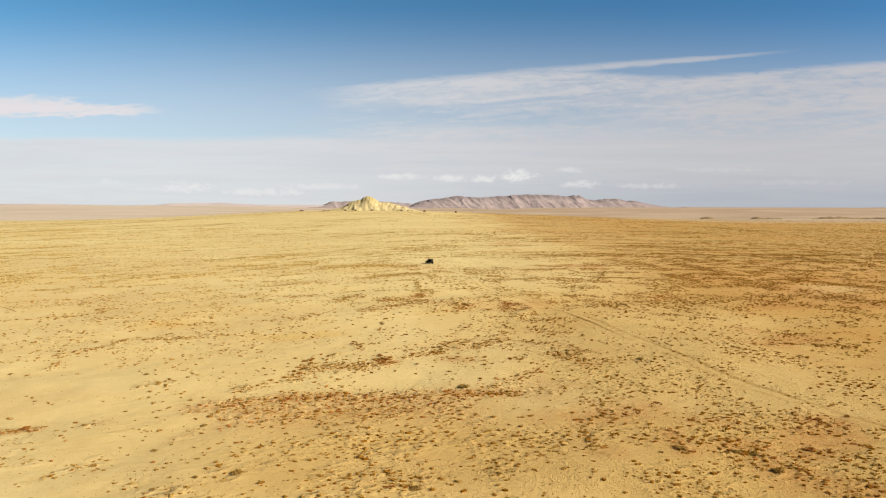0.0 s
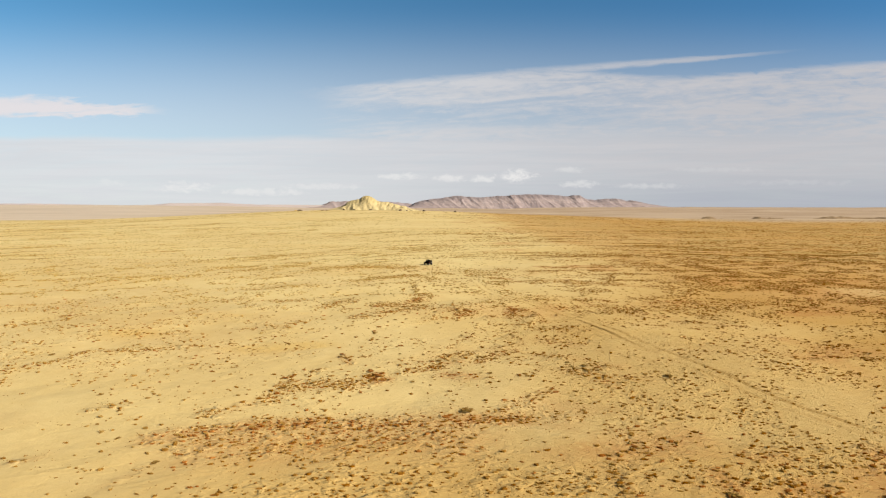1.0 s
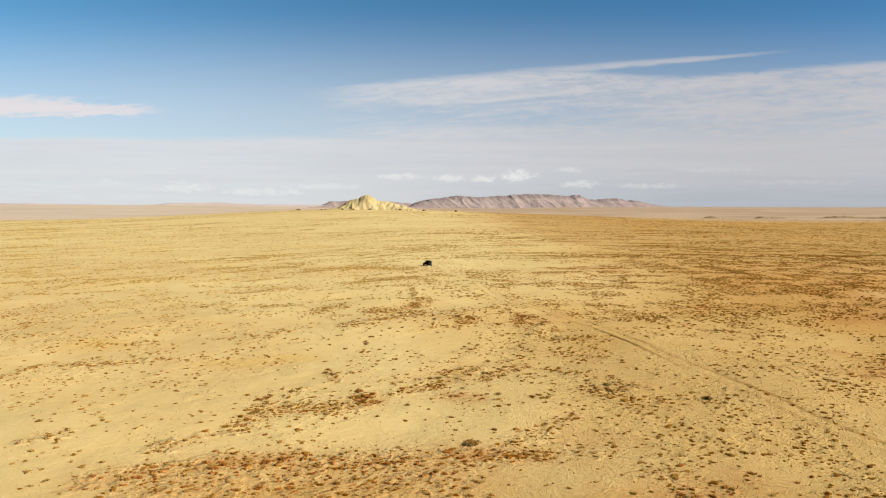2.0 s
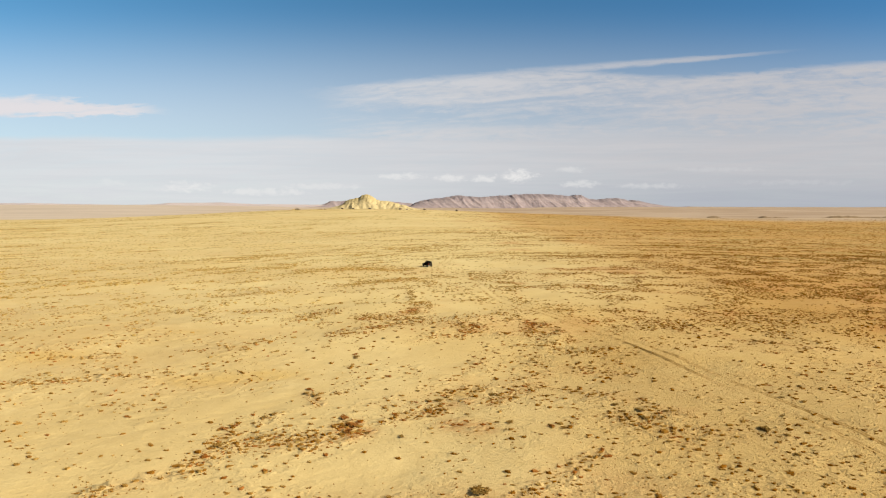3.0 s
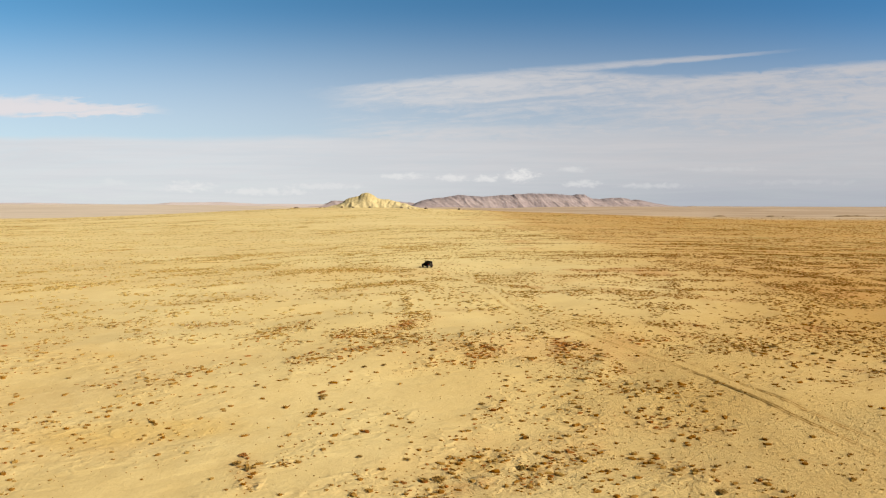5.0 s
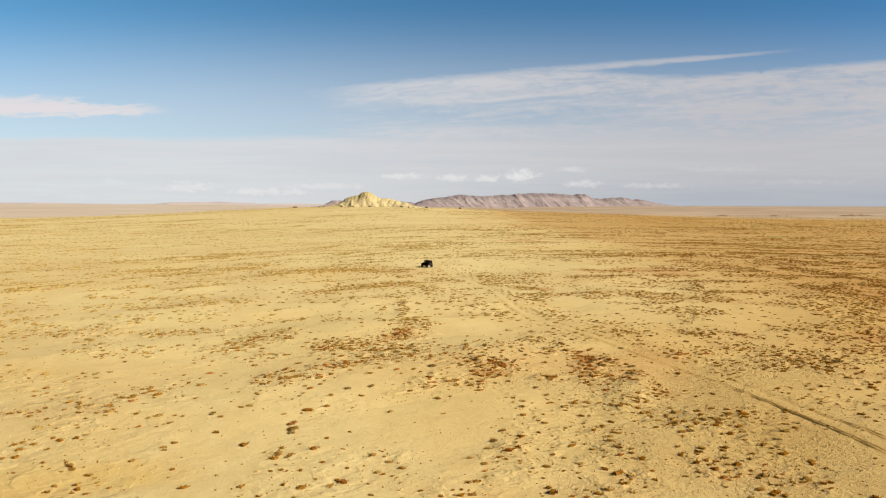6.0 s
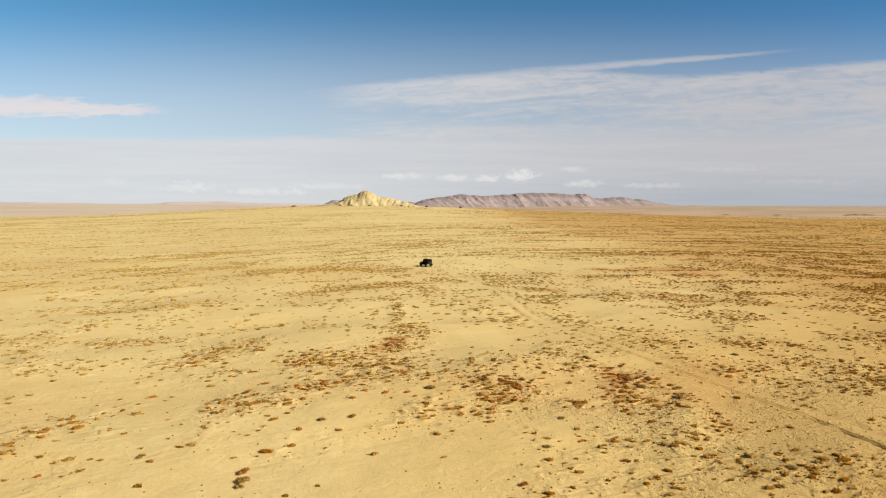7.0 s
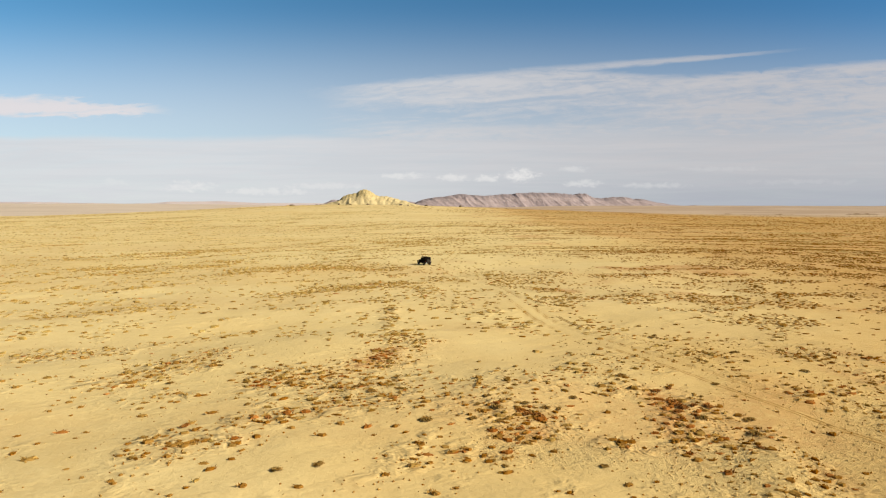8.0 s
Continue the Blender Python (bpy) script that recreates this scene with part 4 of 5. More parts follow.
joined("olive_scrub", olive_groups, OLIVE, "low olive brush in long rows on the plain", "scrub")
joined("dry_scrub", dry_groups, DRY, "rust-red dead brush in rows on the plain", "scrub")


def clods(count):
    """Lumps of dry soil: squashed eight-sided stones of uneven corners, joined."""
    xs, ys = rng.uniform(-60, 62, count * 14), rng.uniform(48, 150, count * 14)
    many, red, _, _ = cover(xs, ys)
    keep = np.nonzero(rng.uniform(0, 1, xs.size) < np.clip(blots(xs, ys, ROUGH) * 0.5 + 0.02 * many + 0.4 * np.exp(-(off_line(xs, ys, TRACK_LINE) / 4.0) ** 2) * (1 - step(125, 140, ys)), 0, 1))[0][:count]
    xs, ys = xs[keep], ys[keep]
    size = 0.03 + 0.12 * rng.beta(1.2, 3.0, len(xs))
    shape = np.array(((1, 0, 0), (0, 1, 0), (-1, 0, 0), (0, -1, 0), (0, 0, 0.8), (0, 0, -0.5)), float)
    corner = shape[None] * size[:, None, None] * rng.uniform(0.6, 1.3, (len(xs), 6, 1))
    turn = rng.uniform(0, 6.283, len(xs))
    c, s_ = np.cos(turn)[:, None], np.sin(turn)[:, None]
    corner = np.stack((corner[..., 0] * c - corner[..., 1] * s_ + xs[:, None], corner[..., 0] * s_ + corner[..., 1] * c + ys[:, None], corner[..., 2] + land(xs, ys)[:, None]), -1)
    tri = np.array(((0, 1, 4), (1, 2, 4), (2, 3, 4), (3, 0, 4), (1, 0, 5), (2, 1, 5), (3, 2, 5), (0, 3, 5)))
    faces = (tri[None] + 6 * np.arange(len(xs))[:, None, None]).reshape(-1, 3)
    return tagged(sheet("soil_clods", corner.reshape(-1, 3), faces, STONE, smooth=False), "small sandy clods of dry crumbled soil", "clods", kind="stuff")


clods(9000)


def part(name, bm, mat, parent, label=""):
    mesh = bpy.data.meshes.new(name)
    bm.to_mesh(mesh)
    bm.free()
    mesh.materials.append(mat)
    ob = new(name, mesh)
    ob.parent = parent
    return tagged(ob, label)


def rod(bm, a, b, r0, r1, n=5):
    """A tapered stick from a to b."""
    a, b = Vector(a), Vector(b)
    q = (b - a).to_track_quat("Z", "Y").to_matrix()
    rings = []
    for c, r in ((a, r0), (b, r1)):
        rings.append([bm.verts.new(c + q @ Vector((r * math.cos(2 * math.pi * i / n), r * math.sin(2 * math.pi * i / n), 0))) for i in range(n)])
    for i in range(n):
        bm.faces.new((rings[0][i], rings[0][(i + 1) % n], rings[1][(i + 1) % n], rings[1][i]))
    bm.faces.new(rings[1])
    bm.faces.new(rings[0][::-1])


def shrub(name, mat, seed, label):
    """A shrub one metre in radius, to be scaled: a fan of twigs and a broken crown."""
    r = random.Random(seed)
    root = new(name)
    tagged(root, label, "shrub", "shrubs on the plain")
    bm = bmesh.new()
    tips = []
    for i in range(11):
        a, lean = r.uniform(0, 6.283), r.uniform(0.25, 0.95)
        mid = Vector((0.35 * lean * math.cos(a), 0.35 * lean * math.sin(a), 0.32))
        tip = Vector((lean * math.cos(a), lean * math.sin(a) * 0.8, r.uniform(0.35, 0.85) * (1.15 - 0.5 * lean)))
        rod(bm, (0, 0, -0.06), mid, 0.035, 0.025, 4)
        rod(bm, mid, tip, 0.025, 0.012, 4)
        tips += [mid.lerp(tip, 0.4), mid.lerp(tip, 0.75), tip]
    part("twigs", bm, TWIG, root)
    verts, hue = [], []
    lumps = [Vector((r.uniform(-0.6, 0.6), r.uniform(-0.45, 0.45), r.uniform(0.1, 0.35))) for _ in range(7)]
    for k in range(520):
        if k % 4:
            mid = lumps[k % 7]
            way = Vector((r.gauss(0, 1), r.gauss(0, 1), abs(r.gauss(0, 1)))).normalized()
            c = mid + way * r.uniform(0.2, 0.42) * (1.0 if k % 3 else 0.7)
        else:
            c = tips[k % len(tips)] + Vector((r.gauss(0, 0.12), r.gauss(0, 0.12), r.gauss(-0.03, 0.08)))
        c.z = max(c.z, 0.02)
        one, two = Vector((r.gauss(0, 1), r.gauss(0, 1), r.gauss(0, 1))).normalized(), Vector((r.gauss(0, 1), r.gauss(0, 1), r.gauss(0, 1))).normalized()
        size = r.uniform(0.08, 0.18)
        verts += [c + one * size, c - one * size * 0.5 + two * size * 0.8, c - one * size * 0.5 - two * size * 0.8]
        hue += [0.20 + 0.08 * (k % 7) + r.uniform(0, 0.35)] * 3
    sheet("leaves", verts, np.arange(len(verts)).reshape(-1, 3), mat, (("hue", hue),), smooth=False, parent=root)
    return root


# larger shrubs that stand out: x, y, radius, dry or not
SOUTH_SHRUBS = ((2.6, 81.7, 1.1, 0), (-48.6, 70.1, 0.8, 1), (-30.2, 62.9, 0.5, 0), (-19.5, 56.9, 0.8, 0), (-15.0, 79.1, 0.7, 1), (-16.4, 78.6, 0.6, 1), (-9.4, 94.0, 0.7, 1), (-43.3, 87.7, 0.5, 0), (-64.7, 89.9, 0.5, 0), (-15.6, 102.5, 0.5, 0), (-27.9, 69.9, 0.6, 0), (29.2, 90.8, 0.5, 0), (-2.7, 53.6, 0.7, 0), (24.0, 62.1, 0.8, 0), (29.5, 61.6, 0.6, 0), (30.9, 61.1, 0.7, 0), (37.1, 62.3, 0.7, 1), (43.2, 70.1, 0.6, 1), (31.4, 57.6, 0.8, 0), (-34.5, 75.6, 0.4, 0), (-17.9, 97.0, 0.5, 0), (-20.8, 89.7, 0.7, 0), (-61.2, 105.6, 0.6, 0), (-61.4, 94.5, 0.4, 0))
ROW_SHRUBS = ((-11.8, 114.8, 0.6, 0), (-15.6, 103.7, 0.5, 1), (-14.4, 101.6, 0.6, 0), (-10.2, 95.6, 0.7, 1), (-9.1, 93.9, 0.8, 1), (-9.4, 92.6, 0.7, 1), (-0.8, 99.9, 0.7, 0), (6.3, 93.7, 0.6, 0), (19.7, 95.7, 0.7, 0), (17.5, 97.2, 0.5, 0), (29.4, 90.7, 0.8, 0), (39.0, 130.2, 0.7, 0), (-18.5, 96.1, 0.5, 0), (-21.6, 93.6, 0.6, 1), (-20.8, 94.3, 0.5, 1), (-33.1, 97.3, 0.4, 1), (11.2, 92.2, 0.5, 0), (-4.1, 91.1, 0.5, 0), (-6.7, 103.2, 0.35, 0), (5.1, 101.2, 0.6, 0), (-3.2, 102.7, 0.4, 0), (-1.7, 95.6, 0.35, 0), (-1.8, 99.9, 0.5, 0), (42.1, 127.2, 0.6, 0))
RIDGE_SHRUBS = ((-11.8, 135.4, 0.5, 0), (-6.4, 134.4, 0.5, 0), (-4.1, 136.7, 0.5, 0), (-1.6, 127.9, 0.6, 0), (-6.4, 143.8, 0.6, 1), (-6.4, 141.5, 0.6, 1), (-5.0, 146.3, 0.4, 0), (-18.8, 140.7, 0.35, 0), (-18.3, 139.7, 0.35, 0), (-6.9, 122.6, 0.4, 0), (12.3, 135.8, 0.5, 0), (20.5, 152.1, 0.5, 0), (25.1, 144.9, 0.5, 0), (13.9, 129.5, 0.5, 1), (16.1, 130.3, 0.6, 1), (15.0, 128.5, 0.5, 0), (17.2, 126.5, 0.6, 0), (13.3, 127.5, 0.4, 0), (4.5, 128.7, 0.5, 1), (5.1, 128.5, 0.5, 1), (2.2, 131.2, 0.4, 0), (2.7, 129.5, 0.5, 0), (4.5, 130.2, 0.4, 0), (6.5, 129.5, 0.35, 0))
CREST_SHRUBS = ((17.9, 128.5, 0.4, 0), (2.0, 123.4, 0.25, 0), (2.6, 122.9, 0.3, 0), (7.6, 122.9, 0.35, 0), (-16.9, 123.5, 0.35, 0), (-17.6, 126.1, 0.35, 0), (-15.9, 127.6, 0.45, 1), (-8.9, 122.1, 0.4, 0), (-7.3, 166.0, 0.6, 0), (-50.1, 181.3, 0.6, 0), (50.8, 190.1, 0.8, 0), (17.6, 128.3, 0.35, 0), (-20.7, 136.1, 0.4, 0), (-13.3, 130.9, 0.35, 0), (-7.9, 134.2, 0.4, 1), (-5.5, 132.9, 0.45, 0), (-11.0, 138.2, 0.4, 0), (-13.9, 137.9, 0.4, 0), (-29.6, 163.7, 0.6, 0), (18.6, 134.6, 0.4, 0), (14.9, 133.6, 0.4, 1), (14.2, 131.3, 0.5, 1), (1.5, 130.0, 0.35, 0), (27.1, 138.4, 0.5, 0))
EAST_SHRUBS = ((17.8, 95.6, 0.38, 0), (19.4, 94.3, 0.45, 0), (5.0, 93.8, 0.34, 0), (38.4, 100.4, 0.38, 0), (34.7, 97.2, 0.38, 0), (32.4, 93.0, 0.38, 0), (16.5, 124.7, 0.34, 1), (16.5, 132.2, 0.26, 0), (13.1, 128.4, 0.30, 1), (14.1, 126.8, 0.26, 0), (11.8, 134.9, 0.30, 0), (20.0, 151.4, 0.45, 0), (24.6, 144.6, 0.38, 0), (35.8, 144.5, 0.34, 0), (30.9, 138.1, 0.38, 1), (37.0, 133.8, 0.38, 0), (31.0, 128.5, 0.38, 0), (39.2, 130.8, 0.45, 1), (29.1, 131.3, 0.30, 0), (23.7, 62.0, 0.52, 1), (29.3, 61.7, 0.45, 0), (30.9, 61.0, 0.45, 0), (37.7, 62.7, 0.52, 1), (14.9, 63.7, 0.45, 0))
LONE_SHRUBS = ((-12.1, 115.7, 0.6, 1), (-11.8, 114.2, 0.4, 0), (3.8, 114.0, 0.4, 1), (3.0, 112.5, 0.4, 0), (13.8, 133.0, 0.5, 1), (14.5, 130.2, 0.6, 1), (17.2, 113.1, 0.35, 0), (-18.9, 117.4, 0.4, 0), (-23.1, 56.1, 0.4, 0), (47.2, 71.1, 0.5, 1), (-45.1, 110.7, 0.5, 0), (-43.6, 109.9, 0.4, 0), (7.8, 131.3, 0.4, 0), (-3.6, 133.5, 0.4, 0))
singles += [(x, y, r * 0.82, bool(d)) for x, y, r, d in SOUTH_SHRUBS + ROW_SHRUBS + RIDGE_SHRUBS + CREST_SHRUBS + EAST_SHRUBS + LONE_SHRUBS]
kinds = {False: [shrub("sage_shrub", SAGE, k, "low olive-brown sage shrub on dry sand") for k in (1, 2, 3)],
         True: [shrub("dry_shrub", DRY, k, "dead rust-red shrub on brown soil") for k in (4, 5)]}
used = set()
for k, (x, y, size, dry) in enumerate(singles):
    first = kinds[dry][k % len(kinds[dry])]
    m = pose(x, y, float(land(x, y)), 0, 0, (k * 77) % 360)
    ob = first if first.name not in used else copy_thing(first, m)
    used.add(first.name)
    ob.matrix_basis = m @ Matrix.Diagonal((size, size, size * (0.42 + 0.25 * ((k * 31) % 10) / 10), 1))

# ---------------------------------------------------------------- the black off-roader
def block(bm, x0, x1, y0, y1, z0, z1, bevel=0.0, top=(0, 0, 0, 0)):
    """A box, rounded, whose top may be drawn in at its back, front, right and left."""
    b, f, r, l = top
    low = [bm.verts.new(v) for v in ((x0, y0, z0), (x1, y0, z0), (x1, y1, z0), (x0, y1, z0))]
    high = [bm.verts.new(v) for v in ((x0 + b, y0 + r, z1), (x1 - f, y0 + r, z1), (x1 - f, y1 - l, z1), (x0 + b, y1 - l, z1))]
    faces = [bm.faces.new(low[::-1]), bm.faces.new(high)] + [bm.faces.new((low[i], low[(i + 1) % 4], high[(i + 1) % 4], high[i])) for i in range(4)]
    if bevel:
        edges = list({e for f in faces for e in f.edges})
        bmesh.ops.bevel(bm, geom=edges, offset=bevel, segments=2, affect="EDGES")


def slab(bm, outline, y0, y1, bevel=0.0):
    """A side outline of x, z drawn across from y0 to y1."""
    a, b = [bm.verts.new((x, y0, z)) for x, z in outline], [bm.verts.new((x, y1, z)) for x, z in outline]
    n = len(a)
    faces = [bm.faces.new(a), bm.faces.new(b[::-1])] + [bm.faces.new((a[(i + 1) % n], a[i], b[i], b[(i + 1) % n])) for i in range(n)]
    bmesh.ops.recalc_face_normals(bm, faces=faces)
    if bevel:
        bmesh.ops.bevel(bm, geom=list({e for f in faces for e in f.edges}), offset=bevel, segments=2, affect="EDGES")


def spun(bm, profile, centre, n=28):
    """A ring of x-offset and radius pairs turned round the y axis at the centre."""
    cx, cy, cz = centre
    rings = [[bm.verts.new((cx + r * math.cos(2 * math.pi * i / n), cy + o, cz + r * math.sin(2 * math.pi * i / n))) for i in range(n)] for o, r in profile]
    for p, q in zip(rings, rings[1:]):
        for i in range(n):
            bm.faces.new((p[i], p[(i + 1) % n], q[(i + 1) % n], q[i]))
    bm.faces.new(rings[0][::-1])
    bm.faces.new(rings[-1])
    bmesh.ops.recalc_face_normals(bm, faces=bm.faces)


def made(draw, *args, **kw):
    bm = bmesh.new()
    draw(bm, *args, **kw)
    return bm


def wheel_arch(cx, r, low, n=7):
    return [(cx + r * math.cos(math.pi * i / n), low + r * math.sin(math.pi * i / n)) for i in range(n + 1)]


def wheel(parent, name, centre, turned=False):
    bm = bmesh.new()
    spun(bm, ((-0.13, 0.24), (-0.135, 0.36), (-0.10, 0.40), (0.10, 0.40), (0.135, 0.36), (0.13, 0.24)), (0, 0, 0))
    for i in range(26):
        a = 2 * math.pi * i / 26
        for side in (-1, 1):
            c = Vector((0.405 * math.cos(a + 0.06 * side), 0.055 * side, 0.405 * math.sin(a + 0.06 * side)))
            rod(bm, c + Vector((0, -0.045, 0)), c + Vector((0, 0.045, 0)), 0.016, 0.016, 4)
    tyre = part("tyre", bm, RUBBER, None, "dusty black off-road tyre")
    rim = bmesh.new()
    spun(rim, ((-0.09, 0.235), (-0.10, 0.21), (-0.05, 0.19), (-0.05, 0.07), (-0.085, 0.06), (-0.085, 0.02), (0.1, 0.02), (0.1, 0.235)), (0, 0, 0), 20)
    hub = new(name)
    hub.parent = parent
    hub.matrix_basis = pose(*centre, 0, 0, 90 if turned else (180 if centre[1] > 0 else 0))
    tyre.parent = hub
    part("rim", rim, PLASTIC, hub, "dark wheel rim")
    return hub


def off_roader(m):
    car = tagged(new("off_road_car"), "black boxy off-road car with a hard top on pale sand", "car")
    tub = [(-1.72, 0.60), (-1.74, 1.14), (0.50, 1.14), (0.56, 0.50)] + [(-0.62, 0.50)] + wheel_arch(-1.12, 0.47, 0.52)[0:8] + [(-1.66, 0.56)]
    part("body", made(slab, tub, -0.74, 0.74, 0.02), PAINT, car)
    part("hood", made(block, 0.50, 1.62, -0.62, 0.62, 0.70, 1.16, 0.04, (0, 0.05, 0.10, 0.10)), PAINT, car)
    part("cowl", made(block, 0.44, 0.62, -0.72, 0.72, 0.95, 1.17, 0.02), PAINT, car)
    part("chassis", made(block, -1.65, 1.70, -0.45, 0.45, 0.36, 0.56, 0.02), PLASTIC, car)
    grille = part("grille", made(block, 1.60, 1.70, -0.60, 0.60, 0.66, 1.11, 0.03), PAINT, car)
    for i in range(7):
        part("grille_slot", made(block, 1.695, 1.712, -0.26 + 0.08 * i, -0.22 + 0.08 * i, 0.76, 1.03, 0.006), PLASTIC, grille)
    for y in (-0.44, 0.44):
        lamp = part("headlight", made(spun, ((0, 0.115), (0.03, 0.115), (0.04, 0.10)), (0, 0, 0), 20), PLASTIC, car)
        lamp.matrix_basis = pose(1.69, y, 0.93, 0, 0, -90)
        part("lamp_bowl", made(spun, ((0.035, 0.10), (0.055, 0.085), (0.065, 0.04)), (0, 0, 0), 20), CHROME, lamp, "bright headlight bowl")
        part("indicator", made(block, 1.70, 1.73, y * 1.1 - 0.05, y * 1.1 + 0.05, 0.70, 0.76, 0.01), AMBER, car, "amber lens")
        for x0 in (0.78, -1.66):
            flare = [(x0 - 0.04, 0.66), (x0 + 0.10, 0.93), (x0 + 0.26, 0.985), (x0 + 0.84, 0.985), (x0 + 1.0, 0.90), (x0 + 1.04, 0.72), (x0 + 0.99, 0.72), (x0 + 0.93, 0.86), (x0 + 0.80, 0.93), (x0 + 0.30, 0.93), (x0 + 0.16, 0.88), (x0 + 0.03, 0.66)]
            out = (0.60, 0.90) if y > 0 else (-0.90, -0.60)
            part("fender", made(slab, flare, out[0], out[1], 0.012), PLASTIC, car)
        door = part("door", made(block, -0.52, 0.40, min(y * 1.69, y * 1.715), max(y * 1.69, y * 1.715), 0.56, 1.12, 0.01), PAINT, car)
        part("door_window", made(slab, ((-0.50, 1.13), (0.40, 1.13), (0.20, 1.70), (-0.52, 1.72)), min(y * 1.50, y * 1.54), max(y * 1.50, y * 1.54)), DARK_GLASS, door, "dark tinted window")
        part("door_handle", made(block, -0.44, -0.30, min(y * 1.72, y * 1.76), max(y * 1.72, y * 1.76), 1.00, 1.03, 0.006), PLASTIC, door)
        mirror = part("mirror", made(block, 0.36, 0.46, min(y * 1.80, y * 2.2), max(y * 1.80, y * 2.2), 1.16, 1.30, 0.02), PLASTIC, car)
        part("mirror_arm", made(rod, (0.42, y * 1.62, 1.14), (0.42, y * 1.90, 1.20), 0.02, 0.02, 6), PLASTIC, mirror)
        part("tail_light", made(block, -1.79, -1.735, y * 1.5 - 0.05, y * 1.5 + 0.05, 0.84, 1.02, 0.01), RED, car, "red lens")
        seat = part("seat", made(block, -0.52, 0.0, y * 0.85 - 0.25, y * 0.85 + 0.25, 0.72, 0.92, 0.05), SEAT, car)
        part("seat_back", made(block, -0.66, -0.50, y * 0.85 - 0.24, y * 0.85 + 0.24, 0.86, 1.46, 0.05, (-0.10, 0.10, 0.03, 0.03)), SEAT, seat)
        part("headrest", made(block, -0.76, -0.66, y * 0.85 - 0.13, y * 0.85 + 0.13, 1.46, 1.64, 0.03), SEAT, seat)
        flank = part("hard_top_side", made(slab, ((-1.72, 1.14), (-0.54, 1.14), (-0.54, 1.80), (-1.62, 1.80)), min(y * 1.52, y * 1.62), max(y * 1.52, y * 1.62), 0.01), CANVAS, car)
        part("side_window", made(slab, ((-1.58, 1.24), (-0.66, 1.24), (-0.66, 1.68), (-1.53, 1.68)), min(y * 1.60, y * 1.635), max(y * 1.60, y * 1.635)), DARK_GLASS, flank, "dark tinted window")
        part("roof_rail", made(rod, (-1.40, y * 1.2, 1.88), (0.20, y * 1.2, 1.88), 0.018, 0.018, 8), PLASTIC, car)
        part("windshield_post", made(rod, (0.52, y * 1.55, 1.15), (0.24, y * 1.45, 1.75), 0.035, 0.03, 8), PAINT, car)
    part("windshield_header", made(rod, (0.24, -0.64, 1.75), (0.24, 0.64, 1.75), 0.035, 0.035, 8), PAINT, car)
    glass = part("windshield", made(slab, ((0.515, 1.16), (0.245, 1.74), (0.235, 1.74), (0.505, 1.16)), -0.62, 0.62), GLASS, car, "clear windscreen glass")
    glass.visible_shadow = False
    part("dashboard", made(block, 0.22, 0.46, -0.66, 0.66, 0.92, 1.14, 0.04), PLASTIC, car)
    ring = part("steering_wheel", made(spun, ((-0.015, 0.17), (-0.015, 0.19), (0.015, 0.19), (0.015, 0.17)), (0, 0, 0), 20), PLASTIC, car)
    ring.matrix_basis = pose(0.14, 0.36, 1.14, 0, 0, 90) @ pose(0, 0, 0, -25)
    part("hard_top", made(block, -1.70, 0.34, -0.72, 0.72, 1.76, 1.87, 0.03, (0.06, 0.06, 0.06, 0.06)), CANVAS, car, "black hard top")
    back = part("rear_panel", made(slab, ((-1.745, 1.13), (-1.70, 1.13), (-1.62, 1.78), (-1.67, 1.78)), -0.70, 0.70, 0.008), CANVAS, car)
    part("rear_window", made(slab, ((-1.748, 1.24), (-1.738, 1.24), (-1.672, 1.68), (-1.682, 1.68)), -0.56, 0.56), DARK_GLASS, back, "dark tinted window")
    part("plate", made(block, -1.945, -1.93, 0.30, 0.72, 0.50, 0.64, 0.004), PALE, car, "pale blank plate")
    part("reverse_lamp", made(block, -1.80, -1.75, -0.70, -0.56, 0.86, 0.96, 0.01), PALE, car, "white lamp")
    bumper = part("front_bumper", made(block, 1.74, 1.94, -0.84, 0.84, 0.50, 0.70, 0.03), PLASTIC, car)
    for y in (-0.42, 0.42):
        part("tow_hook", made(rod, (1.92, y, 0.60), (2.0, y, 0.60), 0.025, 0.02, 8), STEEL, bumper)
    part("rear_bumper", made(block, -1.92, -1.74, -0.80, 0.80, 0.48, 0.66, 0.03), PLASTIC, car)
    part("tailgate", made(block, -1.765, -1.735, -0.56, 0.56, 0.66, 1.12, 0.01), PAINT, car)
    for x in (1.28, -1.14):
        for y in (-0.76, 0.76):
            wheel(car, "wheel", (x, y, 0.41))
    wheel(car, "spare_wheel", (-1.92, 0.05, 1.02), turned=True)
    part("aerial", made(rod, (0.56, -0.66, 1.15), (0.50, -0.68, 1.95), 0.006, 0.004, 5), STEEL, car)
    car.matrix_basis = m @ Matrix.Scale(0.96, 4)
    return car


CAR_X, CAR_Y = -5.2, 223.8
CAR_POSE = pose(CAR_X, CAR_Y, float(land(CAR_X, CAR_Y)) - 0.02, 0, 0, 122)
off_roader(CAR_POSE)


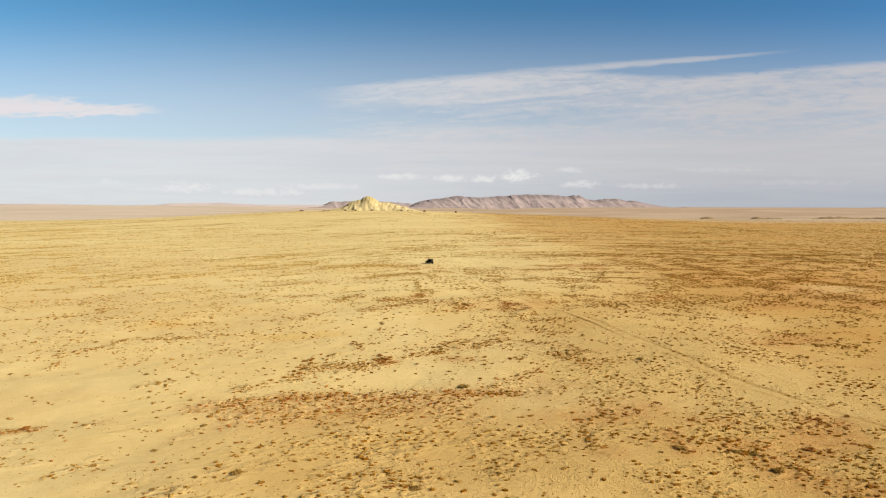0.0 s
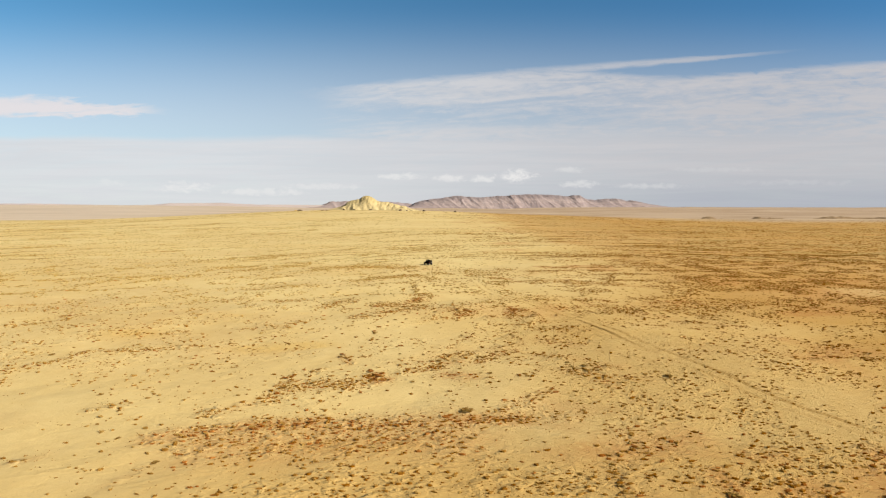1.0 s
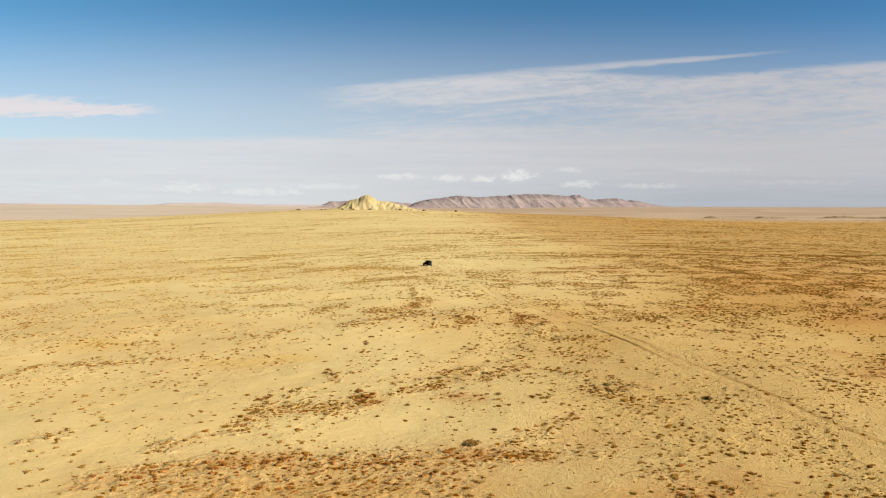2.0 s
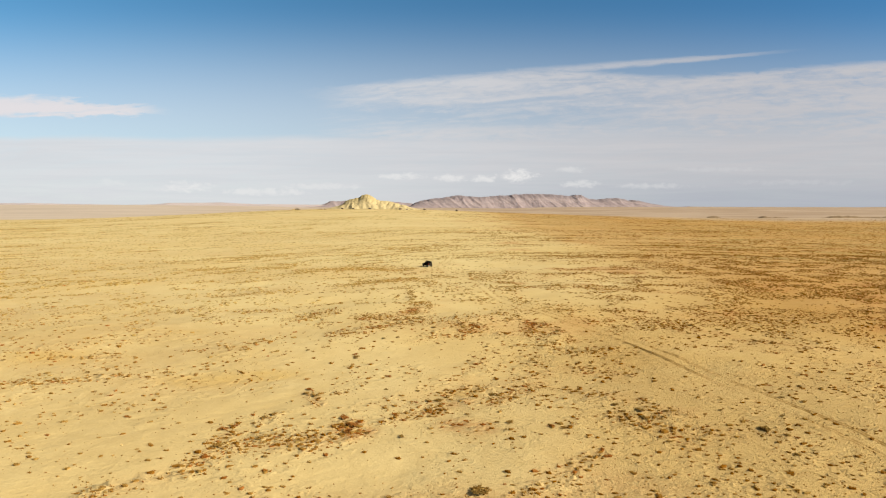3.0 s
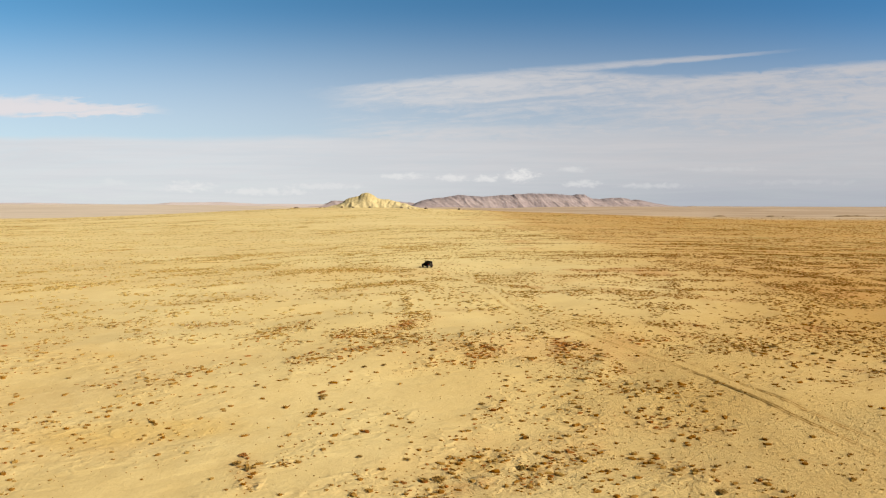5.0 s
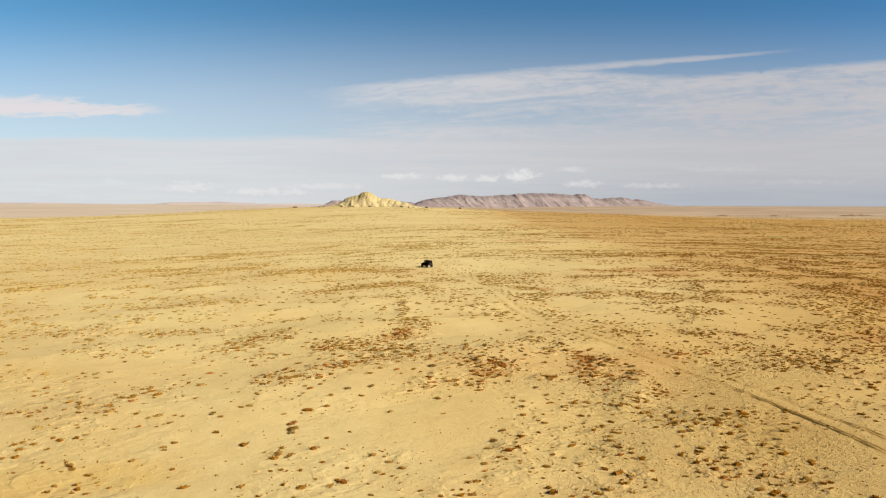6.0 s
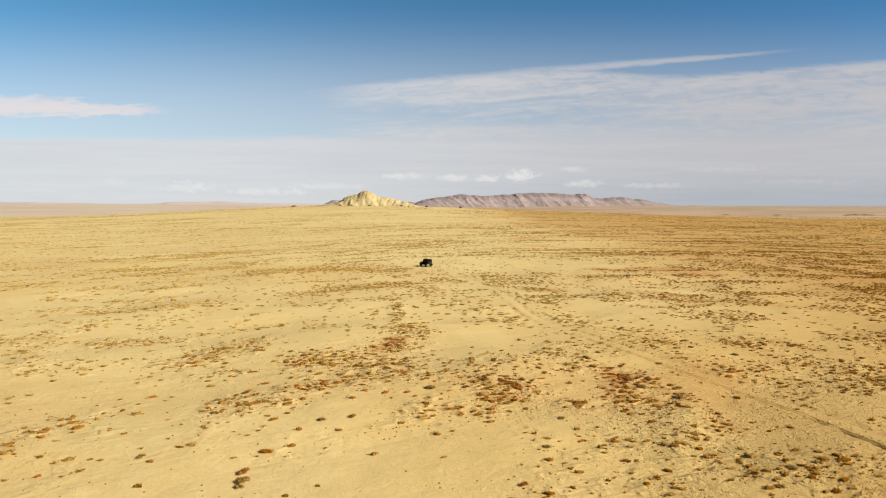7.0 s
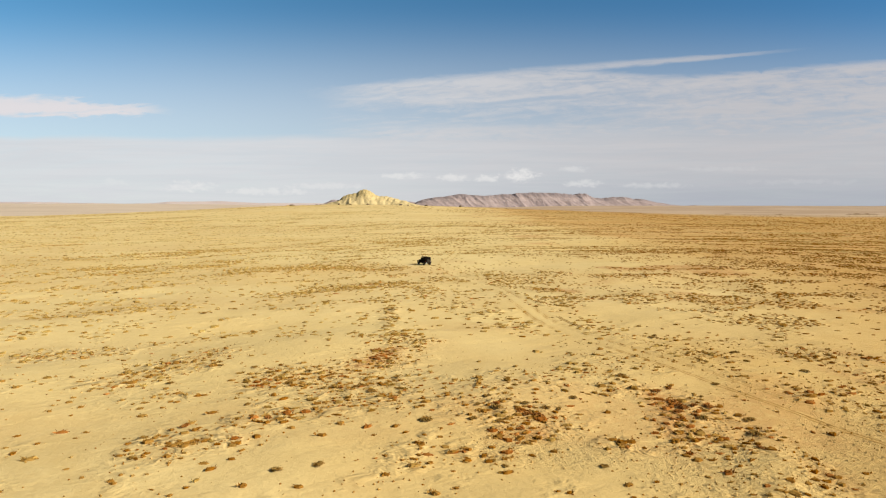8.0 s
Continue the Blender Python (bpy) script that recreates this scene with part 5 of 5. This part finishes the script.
# ---------------------------------------------------------------- added roll on the car, boulders on the far rise
# a tan roll added in place of a small pale spot on the roof
def bedroll(m):
    bm = bmesh.new()
    spun(bm, ((-0.42, 0.08), (-0.43, 0.17), (-0.36, 0.20), (-0.12, 0.185), (0.12, 0.20), (0.36, 0.195), (0.43, 0.16), (0.42, 0.07)), (0, 0, 0), 18)
    roll = tagged(new("bedroll"), "tan strapped roll added on the car roof for a small pale spot", "bedroll")
    part("canvas", bm, TAN, roll)
    for y in (-0.22, 0.22):
        part("strap", made(spun, ((y - 0.02, 0.18), (y - 0.02, 0.203), (y + 0.02, 0.203), (y + 0.02, 0.18)), (0, 0, 0), 18), PLASTIC, roll)
    roll.matrix_basis = m
    return roll


bedroll(CAR_POSE @ pose(0.02, 0.1, 1.97))


def boulder(m, seed, size, mat, label):
    r = random.Random(seed)
    bm = bmesh.new()
    bmesh.ops.create_icosphere(bm, subdivisions=3, radius=1.0)
    push = Vector((r.uniform(-9, 9), r.uniform(-9, 9), r.uniform(-9, 9)))
    for v in bm.verts:
        v.co *= 1 + 0.45 * noise.noise(v.co * 0.9 + push) + 0.15 * noise.noise(v.co * 2.7 + push)
        v.co = Vector((v.co.x * size[0], v.co.y * size[1], max(v.co.z, -0.35) * size[2]))
    mesh = bpy.data.meshes.new("boulder")
    bm.to_mesh(mesh)
    bm.free()
    mesh.materials.append(mat)
    ob = tagged(new("boulder", mesh), label, "boulder", "boulders below the butte")
    ob.matrix_basis = m
    return ob


for k, (x, y, sx, sz) in enumerate(((-247, 1040, 4.4, 1.6), (-199, 1000, 2.6, 1.4), (-191, 992, 2.0, 1.2), (-142, 970, 2.6, 2.0), (-117, 980, 2.4, 1.7), (-68, 985, 2.6, 2.0), (-30, 990, 3.2, 2.4), (22, 985, 2.8, 2.2), (-58, 995, 2.0, 1.3), (-160, 975, 2.2, 1.7))):
    boulder(pose(x, y, float(land(x, y)) + 0.2, 0, 0, 40 * k), k, (sx, 0.7 * sx, sz), DARK_ROCK, "dark weathered boulder on the rise below the butte")
boulder(pose(-254, 1040, float(land(-254, 1040)) + 0.2), 31, (2.6, 2.0, 1.3), STONE, "pale sandy boulder beside a dark one")


# dark scrubby knolls on the far plain
def knoll_shape(cx, cy, long, wide, high, seed):
    def shape(x, y):
        r = ((x - cx) / long) ** 2 + ((y - cy) / wide) ** 2
        low = land(x, y) - 2.0
        ragged = np.clip(0.25 + 1.3 * fractal(x, y * 0.3, long / 5, 3, seed), 0, 1.2)
        return low + (high - low) * np.clip(1.15 - r, 0, 1) ** 0.6 * ragged, np.zeros(x.shape)
    return shape


for k, (cx, cy, long, high) in enumerate(((735, 1620, 56, 0.0), (885, 1640, 80, 0.6), (1090, 1640, 96, 1.2), (1220, 1650, 94, 1.0), (1370, 1660, 80, 1.2), (600, 1600, 44, -1.2))):
    landform("knoll", cx - long * 1.1, cx + long * 1.1, cy - 30, cy + 30, 40, 20, knoll_shape(cx, cy, long, 27, high - 6.2, k + 200), KNOLL, "low dark scrub-covered knoll on the far plain", "knoll")
